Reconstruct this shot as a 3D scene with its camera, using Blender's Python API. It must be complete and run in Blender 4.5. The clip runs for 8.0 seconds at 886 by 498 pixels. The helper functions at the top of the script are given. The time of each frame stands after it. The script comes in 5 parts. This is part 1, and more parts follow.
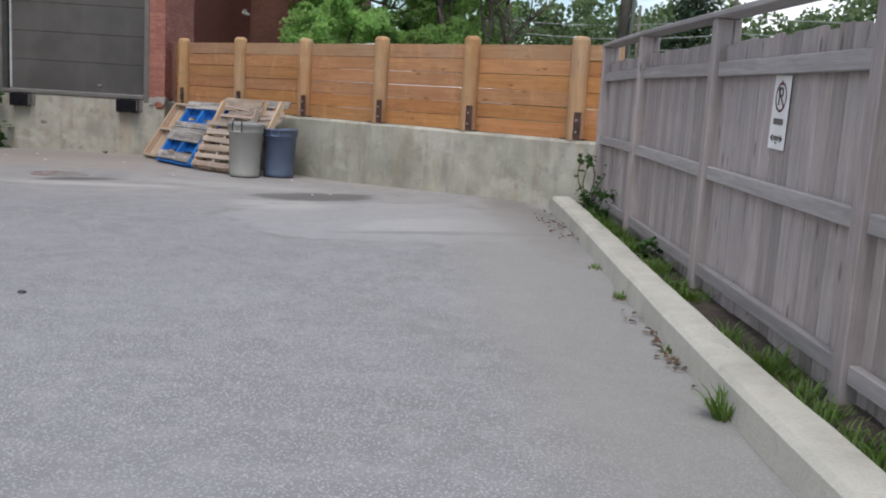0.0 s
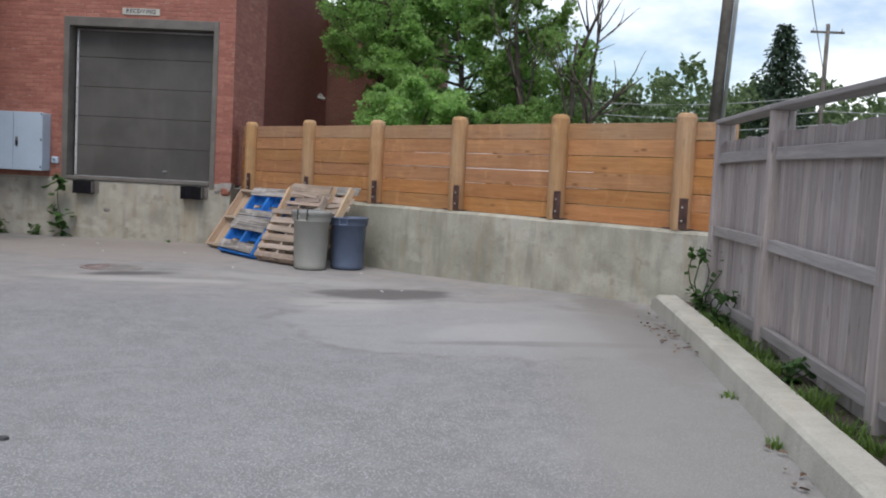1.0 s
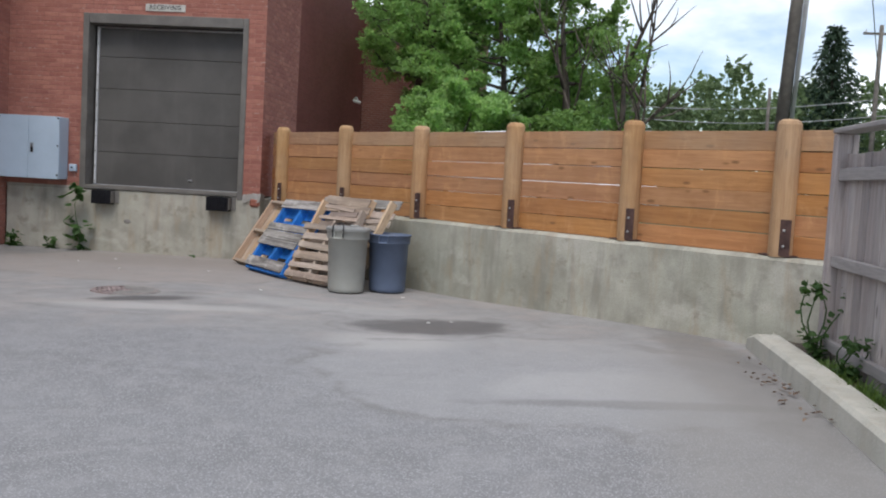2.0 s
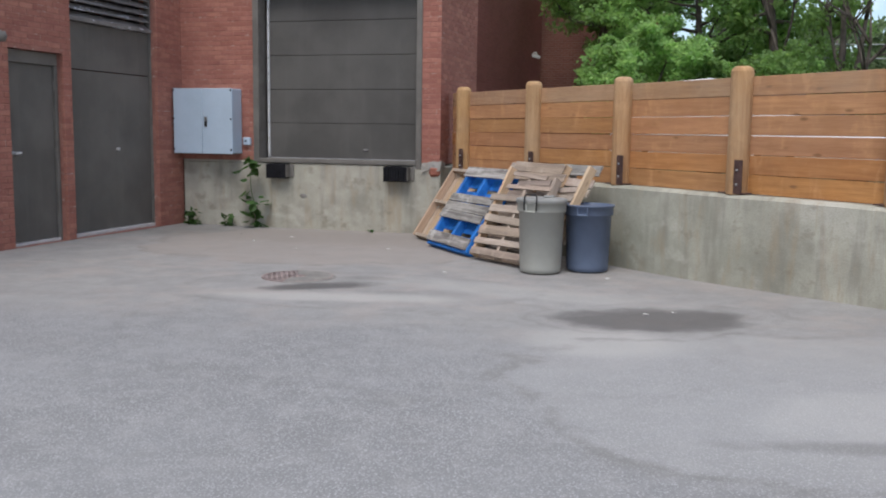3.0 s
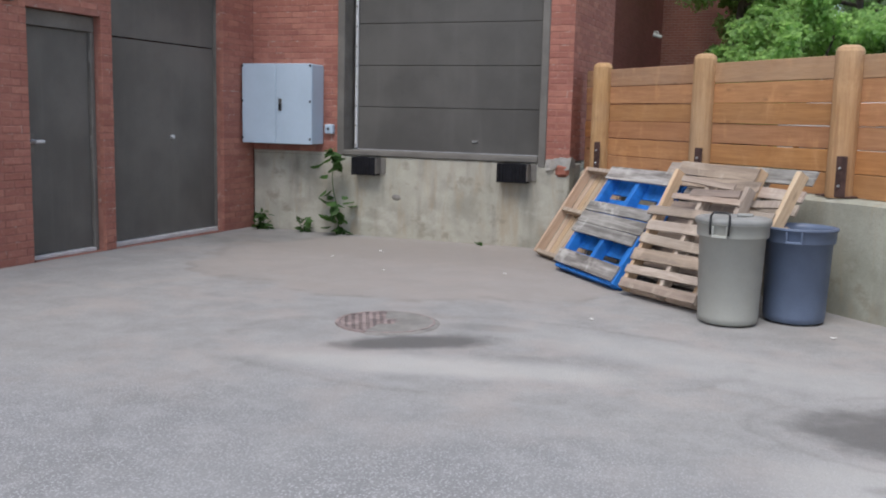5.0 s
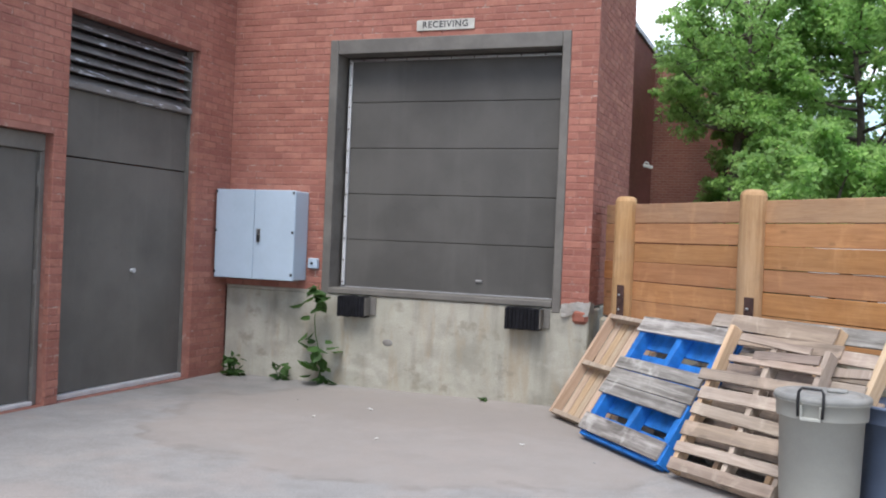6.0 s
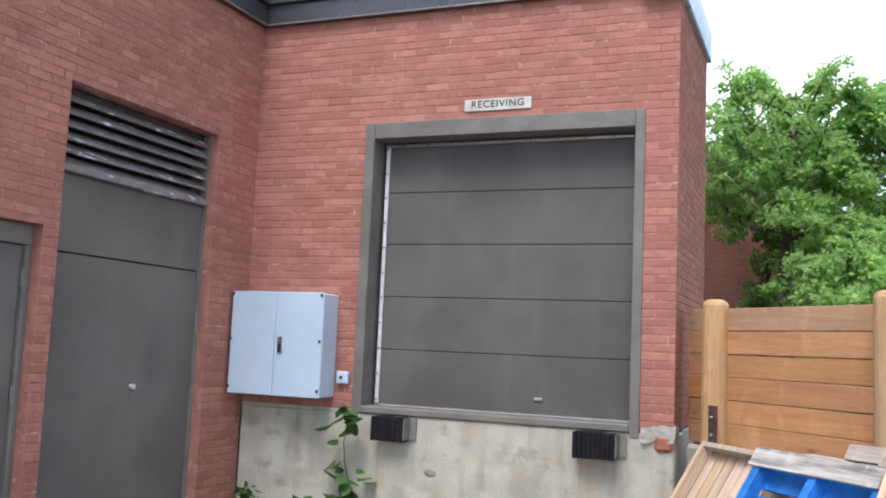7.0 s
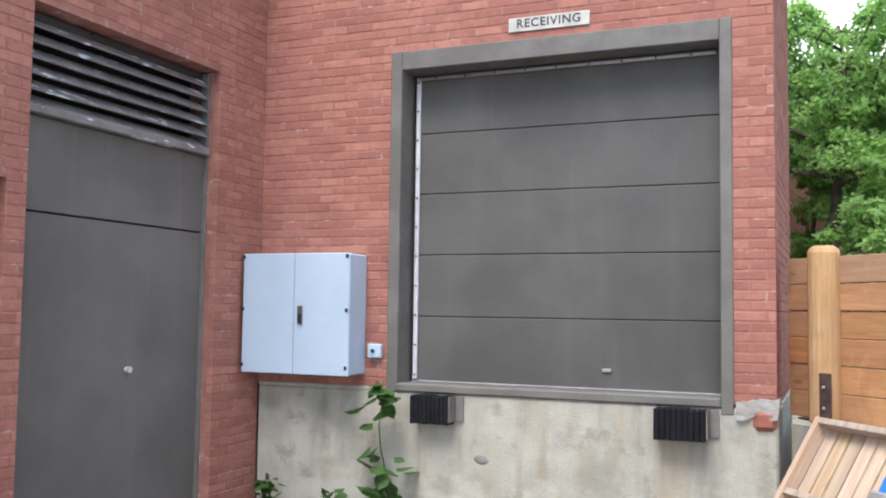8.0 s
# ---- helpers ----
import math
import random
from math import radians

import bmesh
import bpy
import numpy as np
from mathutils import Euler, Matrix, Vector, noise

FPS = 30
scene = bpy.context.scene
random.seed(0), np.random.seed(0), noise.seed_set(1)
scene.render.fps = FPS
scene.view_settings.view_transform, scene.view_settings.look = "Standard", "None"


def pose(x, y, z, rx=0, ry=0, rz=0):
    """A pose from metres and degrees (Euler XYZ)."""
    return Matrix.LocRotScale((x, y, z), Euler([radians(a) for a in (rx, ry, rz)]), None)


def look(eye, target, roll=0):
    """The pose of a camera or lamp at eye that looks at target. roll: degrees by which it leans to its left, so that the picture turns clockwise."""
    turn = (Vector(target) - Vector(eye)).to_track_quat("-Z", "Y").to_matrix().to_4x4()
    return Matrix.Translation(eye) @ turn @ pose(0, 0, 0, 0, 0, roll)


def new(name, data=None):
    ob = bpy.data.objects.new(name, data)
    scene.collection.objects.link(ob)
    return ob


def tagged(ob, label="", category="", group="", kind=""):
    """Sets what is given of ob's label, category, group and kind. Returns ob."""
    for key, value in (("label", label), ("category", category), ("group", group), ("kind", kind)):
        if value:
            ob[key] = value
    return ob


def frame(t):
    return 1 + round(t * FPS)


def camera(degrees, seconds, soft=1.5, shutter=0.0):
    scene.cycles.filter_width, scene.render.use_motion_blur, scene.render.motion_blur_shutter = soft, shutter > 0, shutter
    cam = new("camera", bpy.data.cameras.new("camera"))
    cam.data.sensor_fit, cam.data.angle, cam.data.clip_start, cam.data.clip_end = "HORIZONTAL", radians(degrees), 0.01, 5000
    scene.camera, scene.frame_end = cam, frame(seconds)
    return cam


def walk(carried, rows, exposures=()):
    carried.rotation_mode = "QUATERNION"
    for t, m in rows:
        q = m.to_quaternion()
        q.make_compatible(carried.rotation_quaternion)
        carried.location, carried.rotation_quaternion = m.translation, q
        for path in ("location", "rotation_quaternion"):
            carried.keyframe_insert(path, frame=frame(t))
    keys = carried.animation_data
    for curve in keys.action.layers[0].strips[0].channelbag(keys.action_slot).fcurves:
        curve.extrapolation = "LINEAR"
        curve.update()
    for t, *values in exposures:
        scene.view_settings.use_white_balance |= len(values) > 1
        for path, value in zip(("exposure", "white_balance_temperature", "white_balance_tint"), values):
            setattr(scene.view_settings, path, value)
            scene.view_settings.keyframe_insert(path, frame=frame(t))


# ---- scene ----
cam = camera(50.8, 8.0, 2.0)
PATH = [
    (0, (-0.679, 0.676, 1.173), (-0.652, 2.652, 0.862), 3.5),
    (0.5, (-0.714, 1.279, 1.196), (-0.798, 3.261, 0.944), 1.5),
    (1, (-0.783, 1.93, 1.213), (-0.926, 3.919, 1.064), 3.0),
    (2.5, (-1.313, 3.822, 1.345), (-1.654, 5.787, 1.195), 2.8),
    (3, (-1.543, 4.471, 1.352), (-2.122, 6.37, 1.105), 0.8),
    (3.5, (-1.837, 5.019, 1.312), (-2.416, 6.916, 1.05), 0.1),
    (4, (-2.126, 5.701, 1.325), (-2.858, 7.535, 1.008), -0.0),
    (5.5, (-3.021, 7.375, 1.4), (-3.777, 9.217, 1.212), 2.2),
    (6, (-3.413, 7.955, 1.472), (-4.136, 9.819, 1.457), 2.4),
    (6.5, (-3.772, 8.55, 1.521), (-4.583, 10.37, 1.697), 1.3),
    (7, (-4.183, 9.031, 1.493), (-4.938, 10.871, 1.704), 2.5),
    (7.5, (-4.53, 9.563, 1.49), (-5.287, 11.409, 1.622), 1.4),
    (8, (-4.852, 10.075, 1.51), (-5.637, 11.91, 1.641), 0.8),
]
walk(cam, [(t, look(eye, target, roll)) for t, eye, target, roll in PATH],
     exposures=[(t, stops, kelvin, 11.5) for t, stops, kelvin in ((0.0, 0.68, 6470), (1.0, 0.6, 6470), (2.5, 0.73, 6440), (3.5, 0.8, 6420), (4.0, 0.78, 6420), (5.5, 1.08, 6350), (6.2, 1.34, 6350), (7.0, 1.56, 6300), (8.0, 1.74, 6300))])

# ---- world and sun ----
SUN_EL, SUN_AZ = 60.0, 182.0  # degrees; azimuth clockwise from north (+y)
world = bpy.data.worlds.new("sky")
scene.world = world
world.use_nodes = True
wn, wl = world.node_tree.nodes, world.node_tree.links
wn.clear()
w_out = wn.new("ShaderNodeOutputWorld")
w_bg = wn.new("ShaderNodeBackground")
w_sky = wn.new("ShaderNodeTexSky")
w_sky.sky_type = "NISHITA"
w_sky.sun_disc = False
w_sky.sun_elevation, w_sky.sun_rotation = radians(SUN_EL), radians(SUN_AZ)
w_co = wn.new("ShaderNodeTexCoord")
w_map = wn.new("ShaderNodeMapping")
w_map.inputs["Scale"].default_value = (1.0, 1.0, 2.6)
w_no = wn.new("ShaderNodeTexNoise")
w_no.inputs["Scale"].default_value, w_no.inputs["Detail"].default_value = 2.2, 7.0
w_no.inputs["Roughness"].default_value = 0.55
w_ra = wn.new("ShaderNodeValToRGB")
w_ra.color_ramp.elements[0].position, w_ra.color_ramp.elements[1].position = 0.45, 0.61
w_mix = wn.new("ShaderNodeMix")
w_mix.data_type = "RGBA"
w_mix.inputs["B"].default_value = (8.9, 9.35, 9.9, 1)
wl.new(w_co.outputs["Generated"], w_map.inputs["Vector"])
wl.new(w_map.outputs["Vector"], w_no.inputs["Vector"])
wl.new(w_no.outputs["Fac"], w_ra.inputs["Fac"])
wl.new(w_ra.outputs["Color"], w_mix.inputs["Factor"])
wl.new(w_sky.outputs["Color"], w_mix.inputs["A"])
wl.new(w_mix.outputs["Result"], w_bg.inputs["Color"])
w_bg.inputs["Strength"].default_value = 0.1
wl.new(w_bg.outputs["Background"], w_out.inputs["Surface"])

sun_data = bpy.data.lights.new("sun", "SUN")
sun_data.energy, sun_data.angle, sun_data.color = 1.4, radians(30), (1.0, 0.97, 0.93)
sun = new("sun", sun_data)
saz, sel = radians(SUN_AZ), radians(SUN_EL)
sun_dir = Vector((math.sin(saz) * math.cos(sel), math.cos(saz) * math.cos(sel), math.sin(sel)))
sun.matrix_world = look(sun_dir * 50, (0, 0, 0))

# ---- materials ----
class Nodes:
    """A node material under way: position, noise, mixes and a Principled surface."""

    def __init__(self, name, rough=0.8, metal=0.0, spec=0.4):
        self.m = bpy.data.materials.new(name)
        self.m.use_nodes = True
        self.t = self.m.node_tree
        self.n, self.l = self.t.nodes, self.t.links
        self.n.clear()
        self.out = self.n.new("ShaderNodeOutputMaterial")
        self.bsdf = self.n.new("ShaderNodeBsdfPrincipled")
        self.l.new(self.bsdf.outputs[0], self.out.inputs["Surface"])
        self.bsdf.inputs["Roughness"].default_value = rough
        self.bsdf.inputs["Metallic"].default_value = metal
        self.bsdf.inputs["Specular IOR Level"].default_value = spec
        self.pos = self.n.new("ShaderNodeNewGeometry").outputs["Position"]

    def put(self, socket, value):
        if hasattr(value, "node"):
            self.l.new(value, socket)
        elif isinstance(value, tuple) and len(value) == 3 and socket.type == "RGBA":
            socket.default_value = (*value, 1)
        else:
            socket.default_value = value

    def scaled(self, scale, shift=(0, 0, 0), src=None):
        n = self.n.new("ShaderNodeMapping")
        n.inputs["Scale"].default_value = scale
        n.inputs["Location"].default_value = shift
        self.l.new(src or self.pos, n.inputs["Vector"])
        return n.outputs[0]

    def noise(self, scale, detail=4.0, rough=0.55, src=None, distort=0.0):
        n = self.n.new("ShaderNodeTexNoise")
        n.inputs["Scale"].default_value, n.inputs["Detail"].default_value = scale, detail
        n.inputs["Roughness"].default_value, n.inputs["Distortion"].default_value = rough, distort
        self.l.new(src or self.pos, n.inputs["Vector"])
        return n.outputs["Fac"]

    def voronoi(self, scale, src=None):
        n = self.n.new("ShaderNodeTexVoronoi")
        n.inputs["Scale"].default_value = scale
        self.l.new(src or self.pos, n.inputs["Vector"])
        return n.outputs

    def ramp(self, fac, a, b, lo=0.0, hi=1.0):
        n = self.n.new("ShaderNodeMapRange")
        n.interpolation_type = "SMOOTHSTEP"
        self.put(n.inputs["Value"], fac)
        for key, v in (("From Min", a), ("From Max", b), ("To Min", lo), ("To Max", hi)):
            n.inputs[key].default_value = v
        return n.outputs[0]

    def math(self, op, a, b=0.0, c=0.0):
        n = self.n.new("ShaderNodeMath")
        n.operation = op
        for s, v in zip(n.inputs, (a, b, c)):
            self.put(s, v)
        return n.outputs[0]

    def mix(self, fac, a, b, kind="MIX"):
        n = self.n.new("ShaderNodeMix")
        n.data_type, n.blend_type = "RGBA", kind
        self.put(n.inputs["Factor"], fac)
        self.put(n.inputs["A"], a)
        self.put(n.inputs["B"], b)
        return n.outputs["Result"]

    def chance(self):
        """A random number for each piece, whether it is an object of its own or an island."""
        a = self.n.new("ShaderNodeObjectInfo").outputs["Random"]
        b = self.n.new("ShaderNodeNewGeometry").outputs["Random Per Island"]
        return self.math("FRACT", self.math("ADD", a, b))

    def hue(self, color, h=0.5, s=1.0, v=1.0):
        n = self.n.new("ShaderNodeHueSaturation")
        for key, val in (("Hue", h), ("Saturation", s), ("Value", v), ("Color", color)):
            self.put(n.inputs[key], val)
        return n.outputs[0]

    def blob(self, x, y, rx, ry, turn=0.0, edge=0.35, wob=0.35, freq=2.5):
        """A soft-edged patch of the ground, 1 inside and 0 outside, with an uneven outline."""
        m = self.n.new("ShaderNodeMapping")
        m.vector_type = "TEXTURE"
        m.inputs["Location"].default_value = (x, y, 0)
        m.inputs["Rotation"].default_value = (0, 0, radians(turn))
        m.inputs["Scale"].default_value = (rx, ry, 1000)
        self.l.new(self.pos, m.inputs["Vector"])
        d = self.n.new("ShaderNodeVectorMath")
        d.operation = "LENGTH"
        self.l.new(m.outputs[0], d.inputs[0])
        w = self.math("MULTIPLY_ADD", self.noise(freq, 5.0, 0.6), 2 * wob, -wob)
        return self.ramp(self.math("ADD", d.outputs["Value"], w), 1.0 + edge / 2, 1.0 - edge / 2)

    def rim(self, x, y, rx, ry, turn=0.0, wide=0.07, wob=0.3, freq=1.5):
        """The tide line round a dried-up patch: 1 on its uneven outline."""
        m = self.n.new("ShaderNodeMapping")
        m.vector_type = "TEXTURE"
        m.inputs["Location"].default_value = (x, y, 0)
        m.inputs["Rotation"].default_value = (0, 0, radians(turn))
        m.inputs["Scale"].default_value = (rx, ry, 1000)
        self.l.new(self.pos, m.inputs["Vector"])
        d = self.n.new("ShaderNodeVectorMath")
        d.operation = "LENGTH"
        self.l.new(m.outputs[0], d.inputs[0])
        w = self.math("MULTIPLY_ADD", self.noise(freq, 5.0, 0.6), 2 * wob, -1.0 - wob)
        off = self.math("ABSOLUTE", self.math("ADD", d.outputs["Value"], w))
        broken = self.ramp(self.noise(2.7, 4.0), 0.38, 0.6)
        return self.math("MULTIPLY", self.ramp(off, wide, 0.0), broken)

    def bump(self, height, strength=0.3, distance=0.01):
        n = self.n.new("ShaderNodeBump")
        n.inputs["Strength"].default_value, n.inputs["Distance"].default_value = strength, distance
        self.put(n.inputs["Height"], height)
        self.l.new(n.outputs[0], self.bsdf.inputs["Normal"])
        return self

    def color(self, value):
        self.put(self.bsdf.inputs["Base Color"], value)
        return self

    def rough(self, value):
        self.put(self.bsdf.inputs["Roughness"], value)
        return self


def plain(name, c, rough=0.6, metal=0.0, vary=0.12, scale=3.0, grain=60.0, bump=0.05, spec=0.4):
    """Paint, plastic or metal with slight mottling, fine grain and dull spots."""
    k = Nodes(name, rough, metal, spec)
    dark = tuple(v * (1 - 2 * vary) for v in c)
    col = k.mix(k.ramp(k.noise(scale, 6.0), 0.3, 0.7), dark, c)
    col = k.mix(k.ramp(k.noise(grain, 3.0), 0.35, 0.75, 0.0, vary * 1.5), col, tuple(v * 0.6 for v in c))
    k.color(col).rough(k.ramp(k.noise(scale * 2.3, 4.0), 0.3, 0.7, max(0.05, rough - 0.1), min(1.0, rough + 0.1)))
    k.bump(k.noise(grain, 4.0), bump, 0.004)
    return k.m


def asphalt_material():
    k = Nodes("asphalt", 0.9, 0.0, 0.3)
    v = k.voronoi(92.0)
    stone = k.hue((0.29, 0.287, 0.285), 0.5, 1.0, k.ramp(v["Color"], 0.0, 1.0, 0.5, 1.6))
    base = k.mix(k.ramp(v["Distance"], 0.2, 0.6), stone, (0.19, 0.187, 0.186))
    base = k.mix(k.ramp(k.noise(190.0, 2.0), 0.64, 0.74, 0.0, 0.55), base, (0.45, 0.45, 0.45))
    base = k.mix(k.ramp(k.noise(230.0, 2.0, 0.5, k.scaled((1, 1, 1), (4, 2, 7))), 0.62, 0.72, 0.0, 0.5), base, (0.075, 0.075, 0.078))
    base = k.mix(k.ramp(k.noise(1.1, 6.0), 0.3, 0.75, 0.0, 0.35), base, (0.285, 0.284, 0.286))
    base = k.mix(k.ramp(k.noise(0.35, 3.0), 0.35, 0.7, 0.0, 0.3), base, (0.185, 0.182, 0.18))
    # fine silt lies over the far end of the yard
    sep = k.n.new("ShaderNodeSeparateXYZ")
    k.l.new(k.pos, sep.inputs[0])
    far = k.math("MULTIPLY_ADD", k.noise(0.9, 5.0), 2.2, sep.outputs["Y"])
    far = k.ramp(far, 10.7, 12.4, 0.0, 0.8)
    silt = k.mix(k.ramp(k.noise(3.0, 6.0), 0.3, 0.7), (0.25, 0.241, 0.228), (0.315, 0.304, 0.288))
    silt = k.mix(k.ramp(k.noise(70.0, 3.0), 0.3, 0.75, 0.0, 0.45), silt, (0.16, 0.153, 0.145))
    base = k.mix(far, base, silt)
    base = k.mix(k.ramp(k.noise(5.0, 6.0, 0.65), 0.42, 0.68, 0.0, 0.24), base, (0.35, 0.34, 0.33))
    base = k.mix(k.ramp(k.noise(3.1, 6.0, 0.65, k.scaled((1, 1, 1), (5, 3, 2))), 0.5, 0.72, 0.0, 0.26), base, (0.17, 0.165, 0.16))
    base = k.mix(k.math("MULTIPLY", far, k.ramp(k.noise(2.2, 6.0, 0.6, k.scaled((1, 1, 1), (1, 7, 2))), 0.45, 0.65, 0.0, 0.45)), base, (0.34, 0.29, 0.26))
    pale = (0.37, 0.36, 0.342)
    dusk = (0.105, 0.1, 0.095)
    base = k.mix(k.math("MULTIPLY", k.blob(-0.95, 9.5, 1.8, 1.42, -10, 0.3, 0.3, 1.5), 0.42), base, (0.325, 0.32, 0.312))
    base = k.mix(k.math("MULTIPLY", k.blob(-0.6, 9.2, 0.75, 0.5, 12, 0.6, 0.6, 2.2), 0.4), base, (0.38, 0.37, 0.355))
    base = k.mix(k.math("MULTIPLY", k.blob(-2.3, 10.55, 0.5, 0.4, 0, 0.8, 0.4), 0.45), base, (0.4, 0.385, 0.36))
    base = k.mix(k.math("MULTIPLY", k.blob(-4.6, 11.5, 1.0, 0.2, 15, 0.9, 0.5), 0.55), base, (0.4, 0.385, 0.36))
    base = k.mix(k.math("MULTIPLY", k.blob(-3.2, 12.3, 1.2, 0.3, -10, 0.9, 0.5), 0.4), base, pale)
    base = k.mix(k.math("MULTIPLY", k.blob(-0.3, 8.75, 1.0, 0.1, 6, 0.8, 0.6), 0.4), base, dusk)
    base = k.mix(k.math("MULTIPLY", k.blob(0.25, 10.0, 0.32, 2.2, 4, 0.8, 0.5), 0.5), base, (0.12, 0.105, 0.09))
    base = k.mix(k.math("MULTIPLY", k.blob(-6.9, 15.5, 2.6, 0.7, 0, 0.9, 0.6), 0.45), base, (0.15, 0.14, 0.125))
    for x, y, rx, ry, turn, amount in ((-0.95, 9.5, 1.8, 1.42, -10, 0.36), (-4.6, 11.9, 1.6, 0.9, 14, 0.2), (-6.2, 14.85, 2.15, 1.8, 0, 0.42), (-3.6, 10.4, 2.2, 1.5, -8, 0.15), (-2.0, 11.5, 0.95, 0.6, 12, 0.2)):
        base = k.mix(k.math("MULTIPLY", k.rim(x, y, rx, ry, turn), amount), base, (0.12, 0.11, 0.1))
    base = k.mix(k.math("MULTIPLY", k.blob(-6.2, 14.85, 2.15, 1.8, 0, 0.2, 0.3, 1.5), 0.6), base, (0.29, 0.254, 0.225))
    base = k.mix(k.math("MULTIPLY", k.blob(0.15, 6.6, 0.55, 4.2, 3, 0.8, 0.35, 1.4), 0.6), base, (0.255, 0.243, 0.226))
    wet = k.math("MULTIPLY", k.blob(-2.02, 11.43, 0.66, 0.42, 10, 0.6, 0.8, 2.1), 0.75)
    wet2 = k.math("MULTIPLY", k.blob(-4.96, 11.93, 0.5, 0.17, 34, 0.7, 0.5, 3.0), 0.8)
    wet3 = k.math("MULTIPLY", k.blob(-4.75, 12.5, 0.3, 0.1, 12, 0.8, 0.35), 0.25)
    wets = k.math("MAXIMUM", k.math("MAXIMUM", wet, wet2), wet3)
    base = k.mix(wets, base, (0.075, 0.07, 0.066))
    k.color(base).rough(k.math("MULTIPLY_ADD", wets, -0.25, 0.92))
    h = k.math("MULTIPLY_ADD", k.noise(18.0, 4.0), 0.6, k.math("SUBTRACT", 1.0, v["Distance"]))
    return k.bump(h, 0.35, 0.006).m


def brick_material():
    k = Nodes("red_brick", 0.9, 0.0, 0.25)
    r = k.chance()
    q = k.math("FRACT", k.math("MULTIPLY", r, 7.31))
    a = k.mix(k.ramp(r, 0.0, 1.0), (0.275, 0.111, 0.082), (0.365, 0.157, 0.118))
    a = k.mix(k.ramp(r, 0.7, 0.88, 0.0, 0.65), a, (0.21, 0.08, 0.062))
    a = k.mix(k.ramp(q, 0.78, 0.86, 0.0, 0.42), a, (0.45, 0.21, 0.15))
    # firing flashes run over neighbouring bricks, weathered bloom in wide soft patches
    a = k.mix(k.ramp(k.noise(1.0, 5.0, 0.6, k.scaled((1.6, 1.6, 5.0))), 0.52, 0.7, 0.0, 0.6), a, (0.2, 0.078, 0.064))
    a = k.mix(k.ramp(k.noise(0.9, 5.0), 0.45, 0.7, 0.0, 0.45), a, (0.42, 0.185, 0.14))
    a = k.mix(k.ramp(k.noise(16.0, 6.0, 0.65), 0.4, 0.7, 0.0, 0.55), a, (0.25, 0.098, 0.076))
    a = k.mix(k.ramp(k.noise(30.0, 5.0, 0.7, k.scaled((1, 1, 1.5), (2, 5, 9))), 0.55, 0.68, 0.0, 0.5), a, (0.44, 0.24, 0.185))
    a = k.mix(k.ramp(k.noise(150.0, 2.0), 0.62, 0.75, 0.0, 0.35), a, (0.48, 0.27, 0.21))
    k.color(a)
    return k.bump(k.noise(70.0, 6.0, 0.65), 0.3, 0.005).m


def mortar_material():
    k = Nodes("mortar", 0.95, 0.0, 0.2)
    c = k.mix(k.ramp(k.noise(6.0, 5.0), 0.3, 0.7), (0.235, 0.105, 0.082), (0.33, 0.155, 0.12))
    k.color(k.mix(k.ramp(k.noise(9.0, 5.0, 0.7, k.scaled((1, 1, 1), (3, 1, 8))), 0.56, 0.68, 0.0, 0.7), c, (0.45, 0.36, 0.31)))
    return k.bump(k.noise(160.0, 3.0), 0.4, 0.003).m


def far_brick_material(name, c1, c2, mort):
    k = Nodes(name, 0.9, 0.0, 0.2)
    sep = k.n.new("ShaderNodeSeparateXYZ")
    k.l.new(k.pos, sep.inputs[0])
    com = k.n.new("ShaderNodeCombineXYZ")
    k.l.new(k.math("ADD", sep.outputs["X"], sep.outputs["Y"]), com.inputs[0])
    k.l.new(sep.outputs["Z"], com.inputs[1])
    b = k.n.new("ShaderNodeTexBrick")
    k.l.new(com.outputs[0], b.inputs["Vector"])
    for key, v in (("Color1", (*c1, 1)), ("Color2", (*c2, 1)), ("Mortar", (*mort, 1)), ("Scale", 1.0), ("Mortar Size", 0.006), ("Brick Width", 0.215), ("Row Height", 0.075)):
        b.inputs[key].default_value = v
    col = k.mix(k.ramp(k.noise(0.8, 5.0), 0.3, 0.7, 0.0, 0.3), b.outputs["Color"], tuple(v * 0.7 for v in c1))
    k.color(col)
    return k.bump(b.outputs["Fac"], 0.3, -0.01).m


